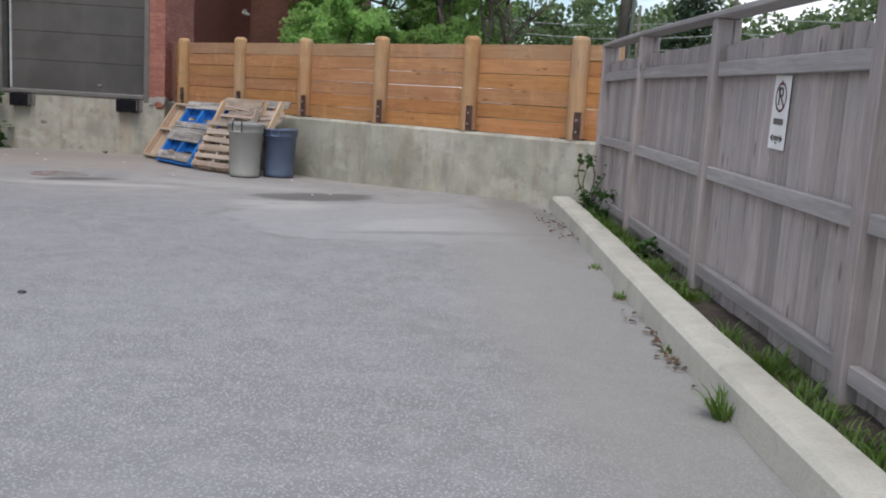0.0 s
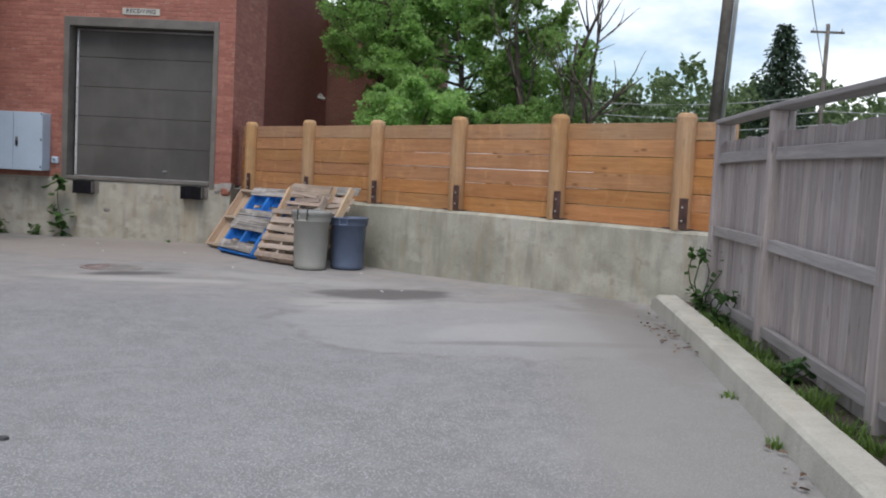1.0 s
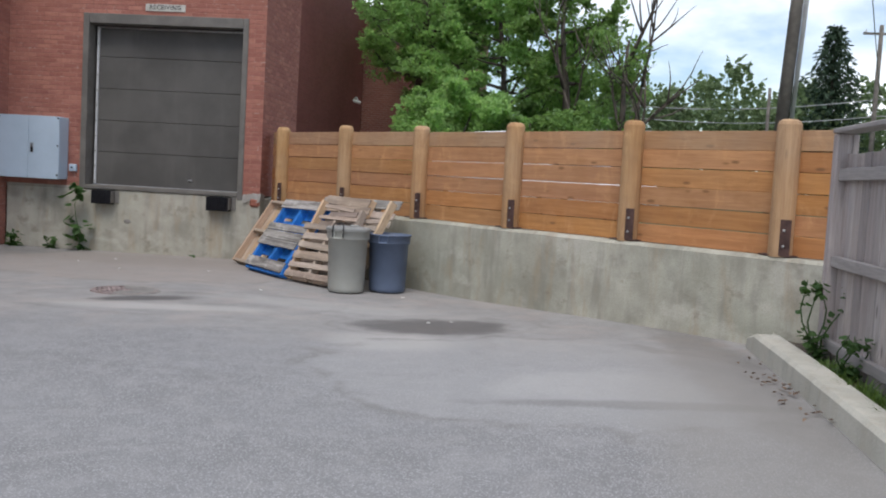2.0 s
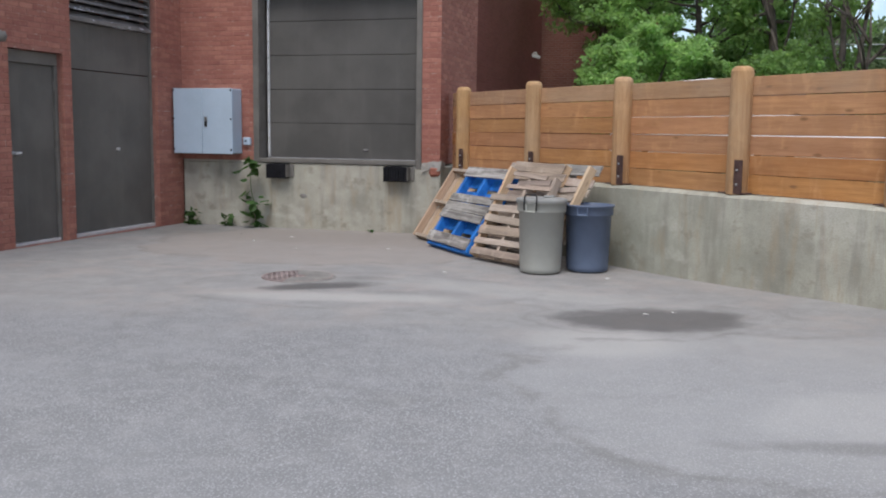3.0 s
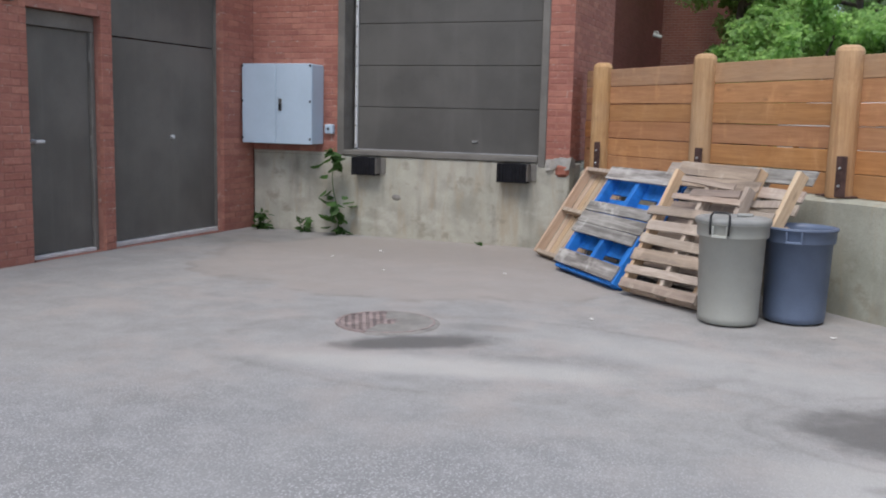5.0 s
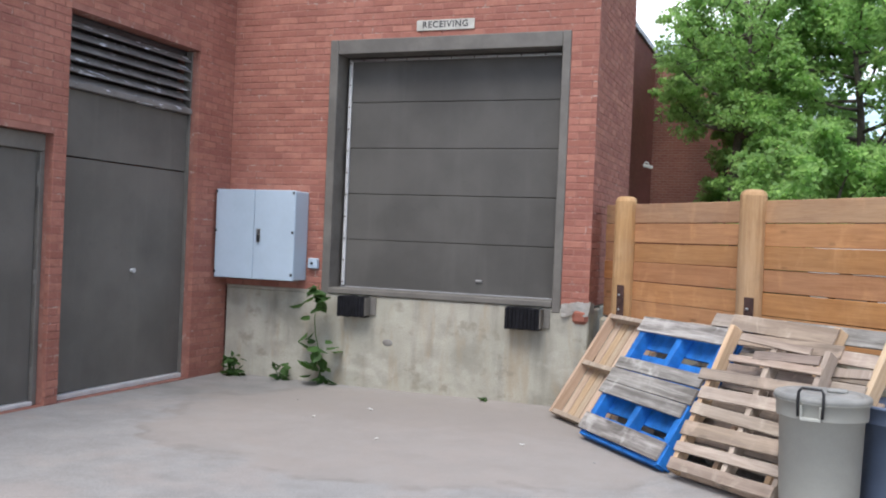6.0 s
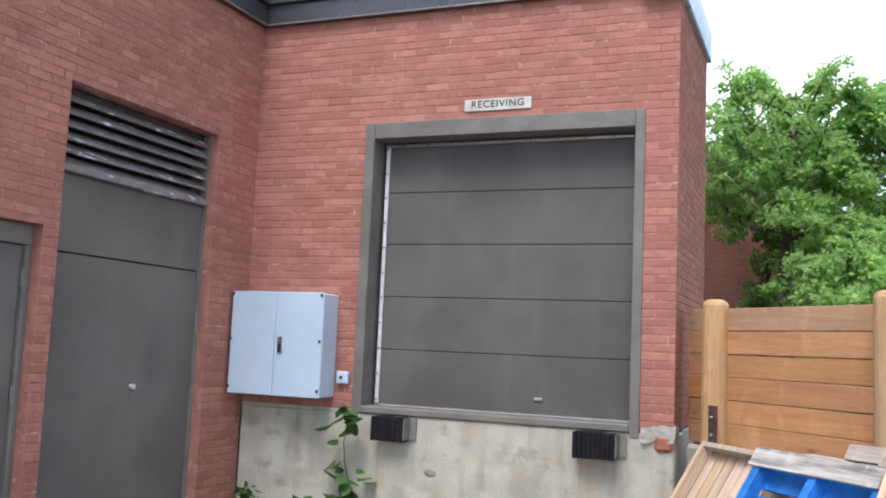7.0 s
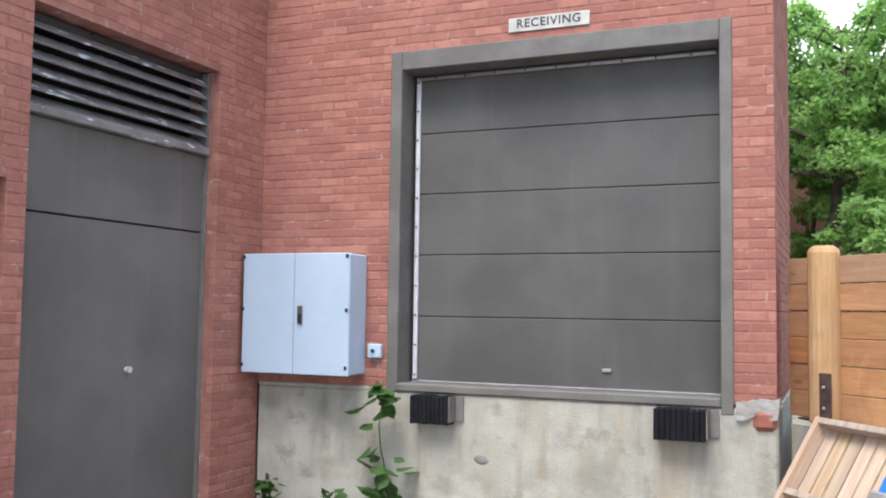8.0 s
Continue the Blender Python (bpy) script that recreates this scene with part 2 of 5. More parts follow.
def concrete_material(name, light, dark, green=0.5, streak=0.5):
    k = Nodes(name, 0.92, 0.0, 0.25)
    c = k.mix(k.ramp(k.noise(2.2, 7.0, 0.6), 0.3, 0.72), dark, light)
    c = k.mix(k.ramp(k.noise(0.7, 4.0), 0.4, 0.72, 0.0, green), c, (0.275, 0.285, 0.225))
    up = k.scaled((5.0, 5.0, 0.7))
    c = k.mix(k.ramp(k.noise(1.0, 5.0, 0.6, up), 0.48, 0.7, 0.0, streak), c, (0.19, 0.18, 0.15))
    c = k.mix(k.ramp(k.noise(1.7, 5.0, 0.6, k.scaled((1, 1, 1), (7.3, 2.1, 4.4))), 0.5, 0.66, 0.0, 0.75 * streak), c, (0.15, 0.145, 0.118))
    c = k.mix(k.ramp(k.noise(1.4, 4.0, 0.6, k.scaled((1, 1, 1.6), (3.3, 9.1, 1.4))), 0.54, 0.66, 0.0, 0.6), c, (0.5, 0.475, 0.41))
    c = k.mix(k.ramp(k.noise(1.0, 6.0, 0.65, k.scaled((6.0, 6.0, 1.1), (8, 3, 5)), 0.5), 0.5, 0.7, 0.0, streak), c, (0.33, 0.255, 0.165))
    c = k.mix(k.ramp(k.noise(3.4, 6.0, 0.7, k.scaled((1, 1, 1.3), (2, 9, 6))), 0.56, 0.68, 0.0, streak), c, (0.2, 0.175, 0.13))
    c = k.mix(k.ramp(k.noise(80.0, 3.0), 0.4, 0.8, 0.0, 0.35), c, tuple(v * 0.6 for v in dark))
    k.color(c)
    h = k.math("MULTIPLY_ADD", k.noise(6.0, 6.0), 1.2, k.noise(60.0, 4.0))
    return k.bump(h, 0.35, 0.008).m


def wood_material(name, light, dark, along=(1, 0, 0), knots=0.5, grey=0.0, greycol=(0.3, 0.29, 0.27), bump=0.25, spread=1.0, wash=0.0):
    """Sawn boards: streaks along the grain, knots, a tone for each piece and weathering."""
    k = Nodes(name, 0.85, 0.0, 0.25)
    r = k.chance()
    sc = tuple(1.6 if a else 26.0 for a in along)
    off = k.n.new("ShaderNodeVectorMath")
    off.operation = "MULTIPLY_ADD"
    comb = k.n.new("ShaderNodeCombineXYZ")
    for i in range(3):
        k.l.new(r, comb.inputs[i])
    k.l.new(comb.outputs[0], off.inputs[0])
    off.inputs[1].default_value = (31.0, 17.0, 23.0)
    co = k.n.new("ShaderNodeTexCoord").outputs["Object"]
    k.l.new(co, off.inputs[2])
    src = off.outputs[0]
    g = k.noise(1.0, 5.0, 0.6, k.scaled(sc, (0, 0, 0), src), 0.4)
    c = k.mix(k.ramp(g, 0.3, 0.7), dark, light)
    c = k.hue(c, k.ramp(r, 0, 1, 0.5 - 0.012 * spread, 0.5 + 0.008 * spread), k.ramp(k.math("FRACT", k.math("MULTIPLY", r, 5.7)), 0, 1, 1.0 - 0.2 * spread, 1.0 + 0.1 * spread), k.ramp(k.math("FRACT", k.math("MULTIPLY", r, 3.3)), 0, 1, 1.0 - 0.22 * spread, 1.0 + 0.18 * spread))
    kn = k.voronoi(1.0, k.scaled(tuple(2.6 if a else 7.5 for a in along), (0, 0, 0), src))
    c = k.mix(k.ramp(kn["Distance"], 0.16, 0.06, 0.0, knots), c, tuple(v * 0.35 for v in dark))
    c = k.mix(k.ramp(k.noise(2.0, 5.0, 0.6, src), 0.45, 0.75, 0.0, 0.35), c, tuple(v * 0.75 for v in dark))
    if wash:
        # pale water marks and darker damp runs across the grain
        c = k.mix(k.ramp(k.noise(1.0, 5.0, 0.65, k.scaled((5.0, 5.0, 2.2), (2, 6, 1)), 0.6), 0.52, 0.7, 0.0, wash), c, tuple(min(0.7, v * 1.45 + 0.05) for v in light))
        c = k.mix(k.ramp(k.noise(1.0, 6.0, 0.6, k.scaled((3.0, 3.0, 5.0), (9, 1, 4)), 0.4), 0.5, 0.72, 0.0, wash), c, tuple(v * 0.72 for v in dark))
    if grey:
        c = k.mix(k.ramp(k.noise(1.2, 5.0, 0.6, k.scaled((1, 1, 1), (3, 8, 5))), 0.3, 0.7, grey * 0.4, grey), c, greycol)
    fine = k.noise(1.0, 3.0, 0.6, k.scaled(tuple(6.0 if a else 160.0 for a in along), (0, 0, 0), src))
    c = k.mix(k.ramp(fine, 0.4, 0.75, 0.0, 0.3), c, tuple(v * 0.55 for v in dark))
    k.color(c)
    return k.bump(k.math("ADD", g, fine), bump, 0.006).m


def leaf_material(name, c1, c2, trans=0.35):
    k = Nodes(name, 0.55, 0.0, 0.3)
    r = k.chance()
    c = k.mix(r, c1, c2)
    c = k.mix(k.ramp(k.noise(0.6, 3.0), 0.35, 0.7, 0.0, 0.5), c, tuple(v * 0.65 for v in c1))
    k.color(c)
    tr = k.n.new("ShaderNodeBsdfTranslucent")
    k.put(tr.inputs["Color"], k.hue(c, 0.485, 1.1, 1.6))
    mx = k.n.new("ShaderNodeMixShader")
    mx.inputs[0].default_value = trans
    k.l.new(k.bsdf.outputs[0], mx.inputs[1])
    k.l.new(tr.outputs[0], mx.inputs[2])
    k.l.new(mx.outputs[0], k.out.inputs["Surface"])
    return k.m


def door_material(name, c):
    """Old semi-gloss paint on steel: rubbed patches, dust towards wear spots, fine streaks."""
    k = Nodes(name, 0.6, 0.0, 0.25)
    a = k.mix(k.ramp(k.noise(1.3, 5.0), 0.3, 0.7), tuple(v * 0.82 for v in c), tuple(v * 1.15 for v in c))
    a = k.mix(k.ramp(k.noise(1.0, 5.0, 0.6, k.scaled((7, 7, 0.5))), 0.5, 0.8, 0.0, 0.3), a, tuple(v * 1.5 for v in c))
    a = k.mix(k.ramp(k.noise(24.0, 4.0), 0.62, 0.75, 0.0, 0.25), a, tuple(v * 0.6 for v in c))
    k.color(a).rough(k.ramp(k.noise(2.0, 5.0), 0.3, 0.7, 0.52, 0.75))
    return k.bump(k.noise(9.0, 4.0), 0.06, 0.006).m


M_ASPHALT = asphalt_material()
M_BRICK, M_MORTAR = brick_material(), mortar_material()
M_FARBRICK = far_brick_material("far_brick", (0.30, 0.125, 0.095), (0.24, 0.095, 0.075), (0.34, 0.24, 0.2))
# darker copy of the far brick: the wing's shade is put into its colour
M_SHADEDBRICK = far_brick_material("shaded_brick", (0.26, 0.09, 0.075), (0.22, 0.075, 0.062), (0.24, 0.11, 0.09))
M_CONC = concrete_material("retaining_concrete", (0.47, 0.452, 0.378), (0.32, 0.308, 0.25), 0.5, 0.5)
M_DOCK = concrete_material("dock_concrete", (0.47, 0.445, 0.375), (0.34, 0.32, 0.265), 0.4, 0.55)
M_KERB = concrete_material("kerb_concrete", (0.54, 0.52, 0.455), (0.43, 0.415, 0.36), 0.15, 0.2)
M_STONE = concrete_material("broken_mortar", (0.4, 0.385, 0.36), (0.24, 0.228, 0.21), 0.0, 0.3)
M_CEDAR = wood_material("orange_stained_board", (0.49, 0.225, 0.077), (0.36, 0.15, 0.05), (1, 0, 0), 0.8, 0.24, (0.36, 0.26, 0.17), 0.25, 0.45, 0.36)
M_CEDAR_TOP = wood_material("faded_top_board", (0.46, 0.235, 0.095), (0.33, 0.155, 0.064), (1, 0, 0), 0.6, 0.5, (0.36, 0.28, 0.2), 0.25, 0.4, 0.4)
M_POST = wood_material("round_post_wood", (0.47, 0.268, 0.112), (0.35, 0.18, 0.067), (0, 0, 1), 0.5, 0.4, (0.4, 0.32, 0.235), 0.35, 0.35, 0.45)
M_GREYV = wood_material("weathered_picket_wood", (0.43, 0.376, 0.35), (0.3, 0.258, 0.24), (0, 0, 1), 0.9, 0.35, (0.33, 0.305, 0.305), 0.4, 1.15, 0.2)
M_GREYH = wood_material("weathered_rail_wood", (0.35, 0.325, 0.31), (0.24, 0.22, 0.21), (1, 0, 0), 0.3, 0.4, (0.33, 0.315, 0.315), 0.3)
M_PINE = wood_material("raw_pine", (0.6, 0.445, 0.3), (0.44, 0.295, 0.18), (0, 1, 0), 0.6, 0.25, (0.5, 0.41, 0.31))
M_PINE_OLD = wood_material("worn_pallet_wood", (0.48, 0.375, 0.29), (0.24, 0.172, 0.125), (1, 0, 0), 0.6, 0.55, (0.38, 0.33, 0.285), 0.4, 1.2, 0.45)
M_PINE_DARK = wood_material("brown_pallet_wood", (0.4, 0.295, 0.215), (0.18, 0.125, 0.09), (1, 0, 0), 0.6, 0.55, (0.31, 0.265, 0.225), 0.4, 1.2, 0.5)
M_PINE_STR = wood_material("pallet_stringer_wood", (0.47, 0.375, 0.29), (0.3, 0.225, 0.165), (0, 1, 0), 0.5, 0.4, (0.42, 0.36, 0.3), 0.35, 1.0, 0.4)
M_GREYBOARD = wood_material("grey_pallet_board", (0.46, 0.435, 0.4), (0.09, 0.078, 0.066), (1, 0, 0), 0.8, 0.25, (0.48, 0.45, 0.42), 0.6, 1.2, 0.5)
M_BLUE = plain("blue_pallet_paint", (0.022, 0.19, 0.60), 0.55, 0.0, 0.22, 9.0, 50.0, 0.15)
M_DOOR = door_material("dark_taupe_door_paint", (0.09, 0.0855, 0.0785))
M_DOOR2 = door_material("dark_olive_door_paint", (0.124, 0.116, 0.104))
M_FRAME = plain("taupe_frame_paint", (0.16, 0.148, 0.131), 0.6, 0.0, 0.14, 4.0, 40.0, 0.1)
M_FASCIA = plain("dark_metal_flashing", (0.075, 0.075, 0.08), 0.35, 0.4, 0.12, 1.5, 30.0, 0.03)
M_COPING = plain("pale_blue_metal_coping", (0.42, 0.52, 0.66), 0.35, 0.3, 0.06, 1.5, 30.0, 0.02)
def peeling_material():
    k = Nodes("peeling_taupe_paint", 0.7, 0.0, 0.3)
    c = k.mix(k.ramp(k.noise(5.0, 5.0), 0.3, 0.7), (0.14, 0.13, 0.122), (0.2, 0.19, 0.182))
    bare = k.ramp(k.noise(1.0, 4.0, 0.6, k.scaled((9, 5, 30))), 0.6, 0.64)
    k.color(k.mix(bare, c, (0.6, 0.62, 0.66)))
    return k.bump(bare, 0.4, -0.003).m


M_PEEL = peeling_material()
M_SEAL = plain("pale_seal_strip", (0.62, 0.62, 0.62), 0.5, 0.2, 0.1, 8.0, 40.0, 0.05)
M_STEEL = plain("dull_steel", (0.4, 0.4, 0.4), 0.4, 0.9, 0.12, 9.0, 60.0, 0.05)
M_RUBBER = plain("black_rubber", (0.011, 0.011, 0.014), 0.85, 0.0, 0.25, 9.0, 60.0, 0.2, 0.2)
M_SEAL_LOW = plain("worn_grey_seal_strip", (0.36, 0.36, 0.37), 0.6, 0.0, 0.15, 6.0, 40.0, 0.05)
M_BOX = plain("pale_blue_grey_enamel", (0.42, 0.51, 0.6), 0.42, 0.0, 0.05, 1.4, 30.0, 0.02)
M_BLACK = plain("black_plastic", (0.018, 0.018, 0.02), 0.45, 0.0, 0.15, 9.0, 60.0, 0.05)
M_WHITE = plain("white_sign_enamel", (0.8, 0.8, 0.79), 0.5, 0.0, 0.07, 5.0, 60.0, 0.02)
M_PLATE = plain("aged_cream_sign_plate", (0.5, 0.485, 0.43), 0.6, 0.0, 0.12, 7.0, 60.0, 0.03)
M_INK = plain("dark_sign_ink", (0.05, 0.05, 0.055), 0.6, 0.0, 0.1, 9.0, 60.0, 0.0)
M_REDINK = plain("faded_dark_red_ink", (0.14, 0.05, 0.05), 0.6, 0.0, 0.1, 9.0, 60.0, 0.0)
M_BIN = plain("grey_beige_plastic", (0.36, 0.36, 0.325), 0.5, 0.0, 0.07, 3.0, 70.0, 0.06)
M_BINLID = plain("grey_lid_plastic", (0.26, 0.26, 0.245), 0.6, 0.0, 0.12, 6.0, 70.0, 0.06)
M_BINBLUE = plain("slate_blue_plastic", (0.11, 0.142, 0.212), 0.5, 0.0, 0.1, 3.0, 70.0, 0.06)
M_RUST = plain("rusty_cast_iron", (0.36, 0.285, 0.265), 0.8, 0.3, 0.25, 9.0, 70.0, 0.3)
M_SILT = plain("grey_brown_silt", (0.235, 0.22, 0.2), 0.95, 0.0, 0.15, 7.0, 60.0, 0.4)
M_BRACKET = plain("rust_brown_bracket", (0.12, 0.07, 0.06), 0.75, 0.4, 0.25, 9.0, 70.0, 0.2)
M_TERRA = plain("orange_clay_block", (0.34, 0.125, 0.085), 0.85, 0.0, 0.15, 9.0, 50.0, 0.2)
M_SOIL = plain("dark_soil", (0.075, 0.058, 0.042), 0.95, 0.0, 0.3, 6.0, 40.0, 0.9)
M_GRASS = leaf_material("grass_blade", (0.07, 0.135, 0.03), (0.15, 0.24, 0.06), 0.4)
M_LAWN = plain("upper_ground_grass", (0.07, 0.1, 0.035), 0.95, 0.0, 0.3, 2.0, 20.0, 0.6)
M_LEAF = leaf_material("maple_leaf", (0.18, 0.32, 0.105), (0.31, 0.48, 0.18), 0.6)
M_LEAF2 = leaf_material("ash_leaf", (0.12, 0.22, 0.066), (0.22, 0.34, 0.115), 0.55)
M_LEAF3 = leaf_material("far_leaf", (0.09, 0.14, 0.06), (0.17, 0.23, 0.11), 0.4)
M_NEEDLE = leaf_material("spruce_needle", (0.025, 0.05, 0.028), (0.05, 0.085, 0.045), 0.1)
M_WEED = leaf_material("weed_leaf", (0.035, 0.08, 0.022), (0.075, 0.15, 0.042))
M_DEAD = leaf_material("dry_leaf", (0.1, 0.065, 0.045), (0.2, 0.14, 0.09), 0.15)
M_BARK = plain("grey_brown_bark", (0.13, 0.105, 0.085), 0.95, 0.0, 0.3, 5.0, 30.0, 0.9)
M_POLE = plain("weathered_pole_wood", (0.17, 0.15, 0.13), 0.9, 0.0, 0.25, 3.0, 30.0, 0.5)
M_CONDUIT = plain("galvanised_conduit", (0.5, 0.5, 0.5), 0.45, 0.6, 0.1, 3.0, 30.0, 0.05)
M_CABLE = plain("grey_cable", (0.3, 0.31, 0.31), 0.6, 0.0, 0.05, 3.0, 30.0, 0.0)
M_CARPAINT = plain("white_car_paint", (0.78, 0.79, 0.8), 0.25, 0.0, 0.02, 2.0, 60.0, 0.0)
M_PAPER = plain("scrap_paper", (0.75, 0.74, 0.7), 0.8, 0.0, 0.1, 20.0, 60.0, 0.1)
M_YELLOW = plain("yellow_pipe_paint", (0.75, 0.5, 0.04), 0.5, 0.0, 0.1, 5.0, 40.0, 0.0)


def glass_material():
    k = Nodes("dark_window_glass", 0.08, 0.0, 0.6)
    k.color((0.03, 0.035, 0.04))
    return k.m


M_GLASS = glass_material()

# ---- building blocks ----
def mesh_of(name, bm, material, smooth=False):
    bmesh.ops.recalc_face_normals(bm, faces=bm.faces)
    me = bpy.data.meshes.new(name)
    bm.to_mesh(me)
    bm.free()
    me.materials.append(material)
    if smooth:
        for p in me.polygons:
            p.use_smooth = True
    return me


def thing(name, place=(0, 0, 0), label="", category="", group="", kind=""):
    """An Empty at the base of a thing, which its parts hang from."""
    ob = new(name)
    ob.empty_display_size = 0.2
    ob.matrix_basis = Matrix.Translation(place)
    return tagged(ob, label, category, group, kind)


def piece(name, me, parent, m=None, label="", kind=""):
    """An object under a thing or a part, at a pose given in the world."""
    ob = new(name, me)
    ob.parent = parent
    if parent.parent is None:
        ob.matrix_parent_inverse = parent.matrix_basis.inverted()
    else:
        ob.matrix_parent_inverse = parent.matrix_basis.inverted()
    if m is not None:
        ob.matrix_basis = m
    return tagged(ob, label, "", "", kind)


def part(name, bm, material, parent, label="", smooth=False, kind=""):
    return piece(name, mesh_of(name, bm, material, smooth), parent, None, label, kind)


def solo(name, bm, material, label="", category="", kind="", group="", smooth=False):
    return tagged(new(name, mesh_of(name, bm, material, smooth)), label, category, group, kind)


def box(bm, x0, x1, y0, y1, z0, z1, bevel=0.0, m=None):
    """A box between two corners, its edges broken by bevel, turned by m."""
    r = bmesh.ops.create_cube(bm, size=1.0)
    vs = r["verts"]
    for v in vs:
        v.co = Vector(((x0 + x1) / 2 + v.co.x * (x1 - x0), (y0 + y1) / 2 + v.co.y * (y1 - y0), (z0 + z1) / 2 + v.co.z * (z1 - z0)))
    if bevel:
        es = list({e for v in vs for e in v.link_edges})
        g = bmesh.ops.bevel(bm, geom=es, offset=bevel, segments=1, affect="EDGES", clamp_overlap=True)
        vs = list({v for f in g["faces"] for v in f.verts} | {v for v in vs if v.is_valid})
    if m is not None:
        bmesh.ops.transform(bm, matrix=m, verts=vs)
    return vs


def boxed(*a, **k):
    bm = bmesh.new()
    box(bm, *a, **k)
    return bm


def tube(bm, points, radii, sides=8, caps=True):
    """A round bar through points, with a radius at each."""
    rings = []
    pts = [Vector(p) for p in points]
    for i, p in enumerate(pts):
        d = (pts[min(i + 1, len(pts) - 1)] - pts[max(i - 1, 0)]).normalized()
        a = d.orthogonal().normalized() if not rings else (ref - d * ref.dot(d)).normalized()
        ref = a
        b = d.cross(a)
        r = radii[i] if hasattr(radii, "__len__") else radii
        rings.append([bm.verts.new(p + (a * math.cos(2 * math.pi * j / sides) + b * math.sin(2 * math.pi * j / sides)) * r) for j in range(sides)])
    for u, w in zip(rings, rings[1:]):
        for j in range(sides):
            bm.faces.new((u[j], u[(j + 1) % sides], w[(j + 1) % sides], w[j]))
    if caps:
        bm.faces.new(rings[0][::-1])
        bm.faces.new(rings[-1])
    return bm


def lathe(bm, profile, sides=32, centre=(0, 0, 0)):
    """A turned shape: rings at (radius, height); ends on the axis where the radius is 0."""
    rings = []
    for r, z in profile:
        if r < 1e-6:
            rings.append([bm.verts.new((centre[0], centre[1], centre[2] + z))])
        else:
            rings.append([bm.verts.new((centre[0] + r * math.cos(2 * math.pi * j / sides), centre[1] + r * math.sin(2 * math.pi * j / sides), centre[2] + z)) for j in range(sides)])
    for u, w in zip(rings, rings[1:]):
        for j in range(sides):
            k = (j + 1) % sides
            if len(u) == 1 and len(w) > 1:
                bm.faces.new((u[0], w[k], w[j]))
            elif len(w) == 1 and len(u) > 1:
                bm.faces.new((u[j], u[k], w[0]))
            elif len(u) > 1:
                bm.faces.new((u[j], u[k], w[k], w[j]))
    return bm


def basis(o, u, v, w):
    """A pose from an origin and three axes."""
    m = Matrix.Identity(4)
    for i, a in enumerate((u, v, w)):
        m.col[i][:3] = Vector(a)
    m.col[3][:3] = Vector(o)
    return m


def lettering(text, size, m, material, parent, name="lettering", spacing=1.0, bold=0.0):
    cu = bpy.data.curves.new(name, "FONT")
    cu.body, cu.size, cu.align_x, cu.align_y, cu.extrude = text, size, "CENTER", "CENTER", 0.001
    cu.space_character, cu.offset = spacing, bold
    tmp = bpy.data.objects.new("tmp", cu)
    me = bpy.data.meshes.new_from_object(tmp)
    bpy.data.objects.remove(tmp)
    me.materials.clear()
    me.materials.append(material)
    return piece(name, me, parent, m)


rng = random.Random(7)

# ---- ground ----
def rise(x, y):
    """The yard falls to the drain: its corner between wall and kerb lies a hand's width higher."""
    a, b = min(1.0, max(0.0, (x + 2.6) / 3.0)), min(1.0, max(0.0, (y - 4.0) / 6.5))
    return 0.09 * a * a * (3 - 2 * a) * b * b * (3 - 2 * b)


def ground_sheet():
    """The paved yard, one sheet out to the horizon, with shallow unevenness near by."""
    bm = bmesh.new()
    xs = [-600, -120, -40, -20] + [-12 + 0.4 * i for i in range(36)] + [4, 10, 40, 120, 600]
    ys = [-600, -120, -40, -12] + [-6 + 0.4 * i for i in range(61)] + [22, 30, 60, 150, 700]
    grid = [[bm.verts.new((x, y, 0.012 * noise.noise((x * 0.35, y * 0.35, 0.3)) - 0.006 + rise(x, y) if abs(x) < 13 and -7 < y < 19 else -0.01)) for x in xs] for y in ys]
    for a, b in zip(grid, grid[1:]):
        for i in range(len(xs) - 1):
            bm.faces.new((a[i], a[i + 1], b[i + 1], b[i]))
    return bm


solo("ground", ground_sheet(), M_ASPHALT, "worn grey asphalt yard with silt and damp patches", "ground", "structure", smooth=True)

# line of the retaining wall: from the dock's corner towards the fence
W0, W1 = Vector((-4.979, 16.396, 0)), Vector((-0.334, 12.111, 0))
WU = (W1 - W0).normalized()
WN = Vector((WU.y, -WU.x, 0))  # towards the yard
if WN.y > 0:
    WN = -WN
WALL = basis(W0, WU, -WN, (0, 0, 1))  # along, into the bank, up
WALL_TOP = 0.84

# raised ground behind the retaining wall
bm = bmesh.new()
back = [WALL @ Vector(p) for p in ((-0.3, 0.3, 0), (9.4, 0.3, 0))]
ring = [(back[0].x, back[0].y), (back[1].x, back[1].y), (600, 4), (600, 700), (-600, 700), (-600, 40), (-5.3, 40)]
top = [bm.verts.new((x, y, 0.74)) for x, y in ring]
low = [bm.verts.new((x, y, -0.3)) for x, y in ring]
bm.faces.new(top)
for i in range(len(ring)):
    j = (i + 1) % len(ring)
    bm.faces.new((top[i], low[i], low[j], top[j]))
solo("upper_ground", bm, M_LAWN, "rough grassy ground above the retaining wall", "ground", "structure")


# ---- brick walls ----
BRICK_L, BRICK_H, JOINT, COURSE = 0.205, 0.0565, 0.01, 0.0667
brick_cache = {}


def brick_mesh(length, ends=0.0):
    key = round(length, 3)
    if key not in brick_cache:
        bm = boxed(-key / 2, key / 2, 0.0, 0.05, -BRICK_H / 2, BRICK_H / 2, 0.004)
        brick_cache[key] = mesh_of("brick", bm, M_BRICK)
    return brick_cache[key]


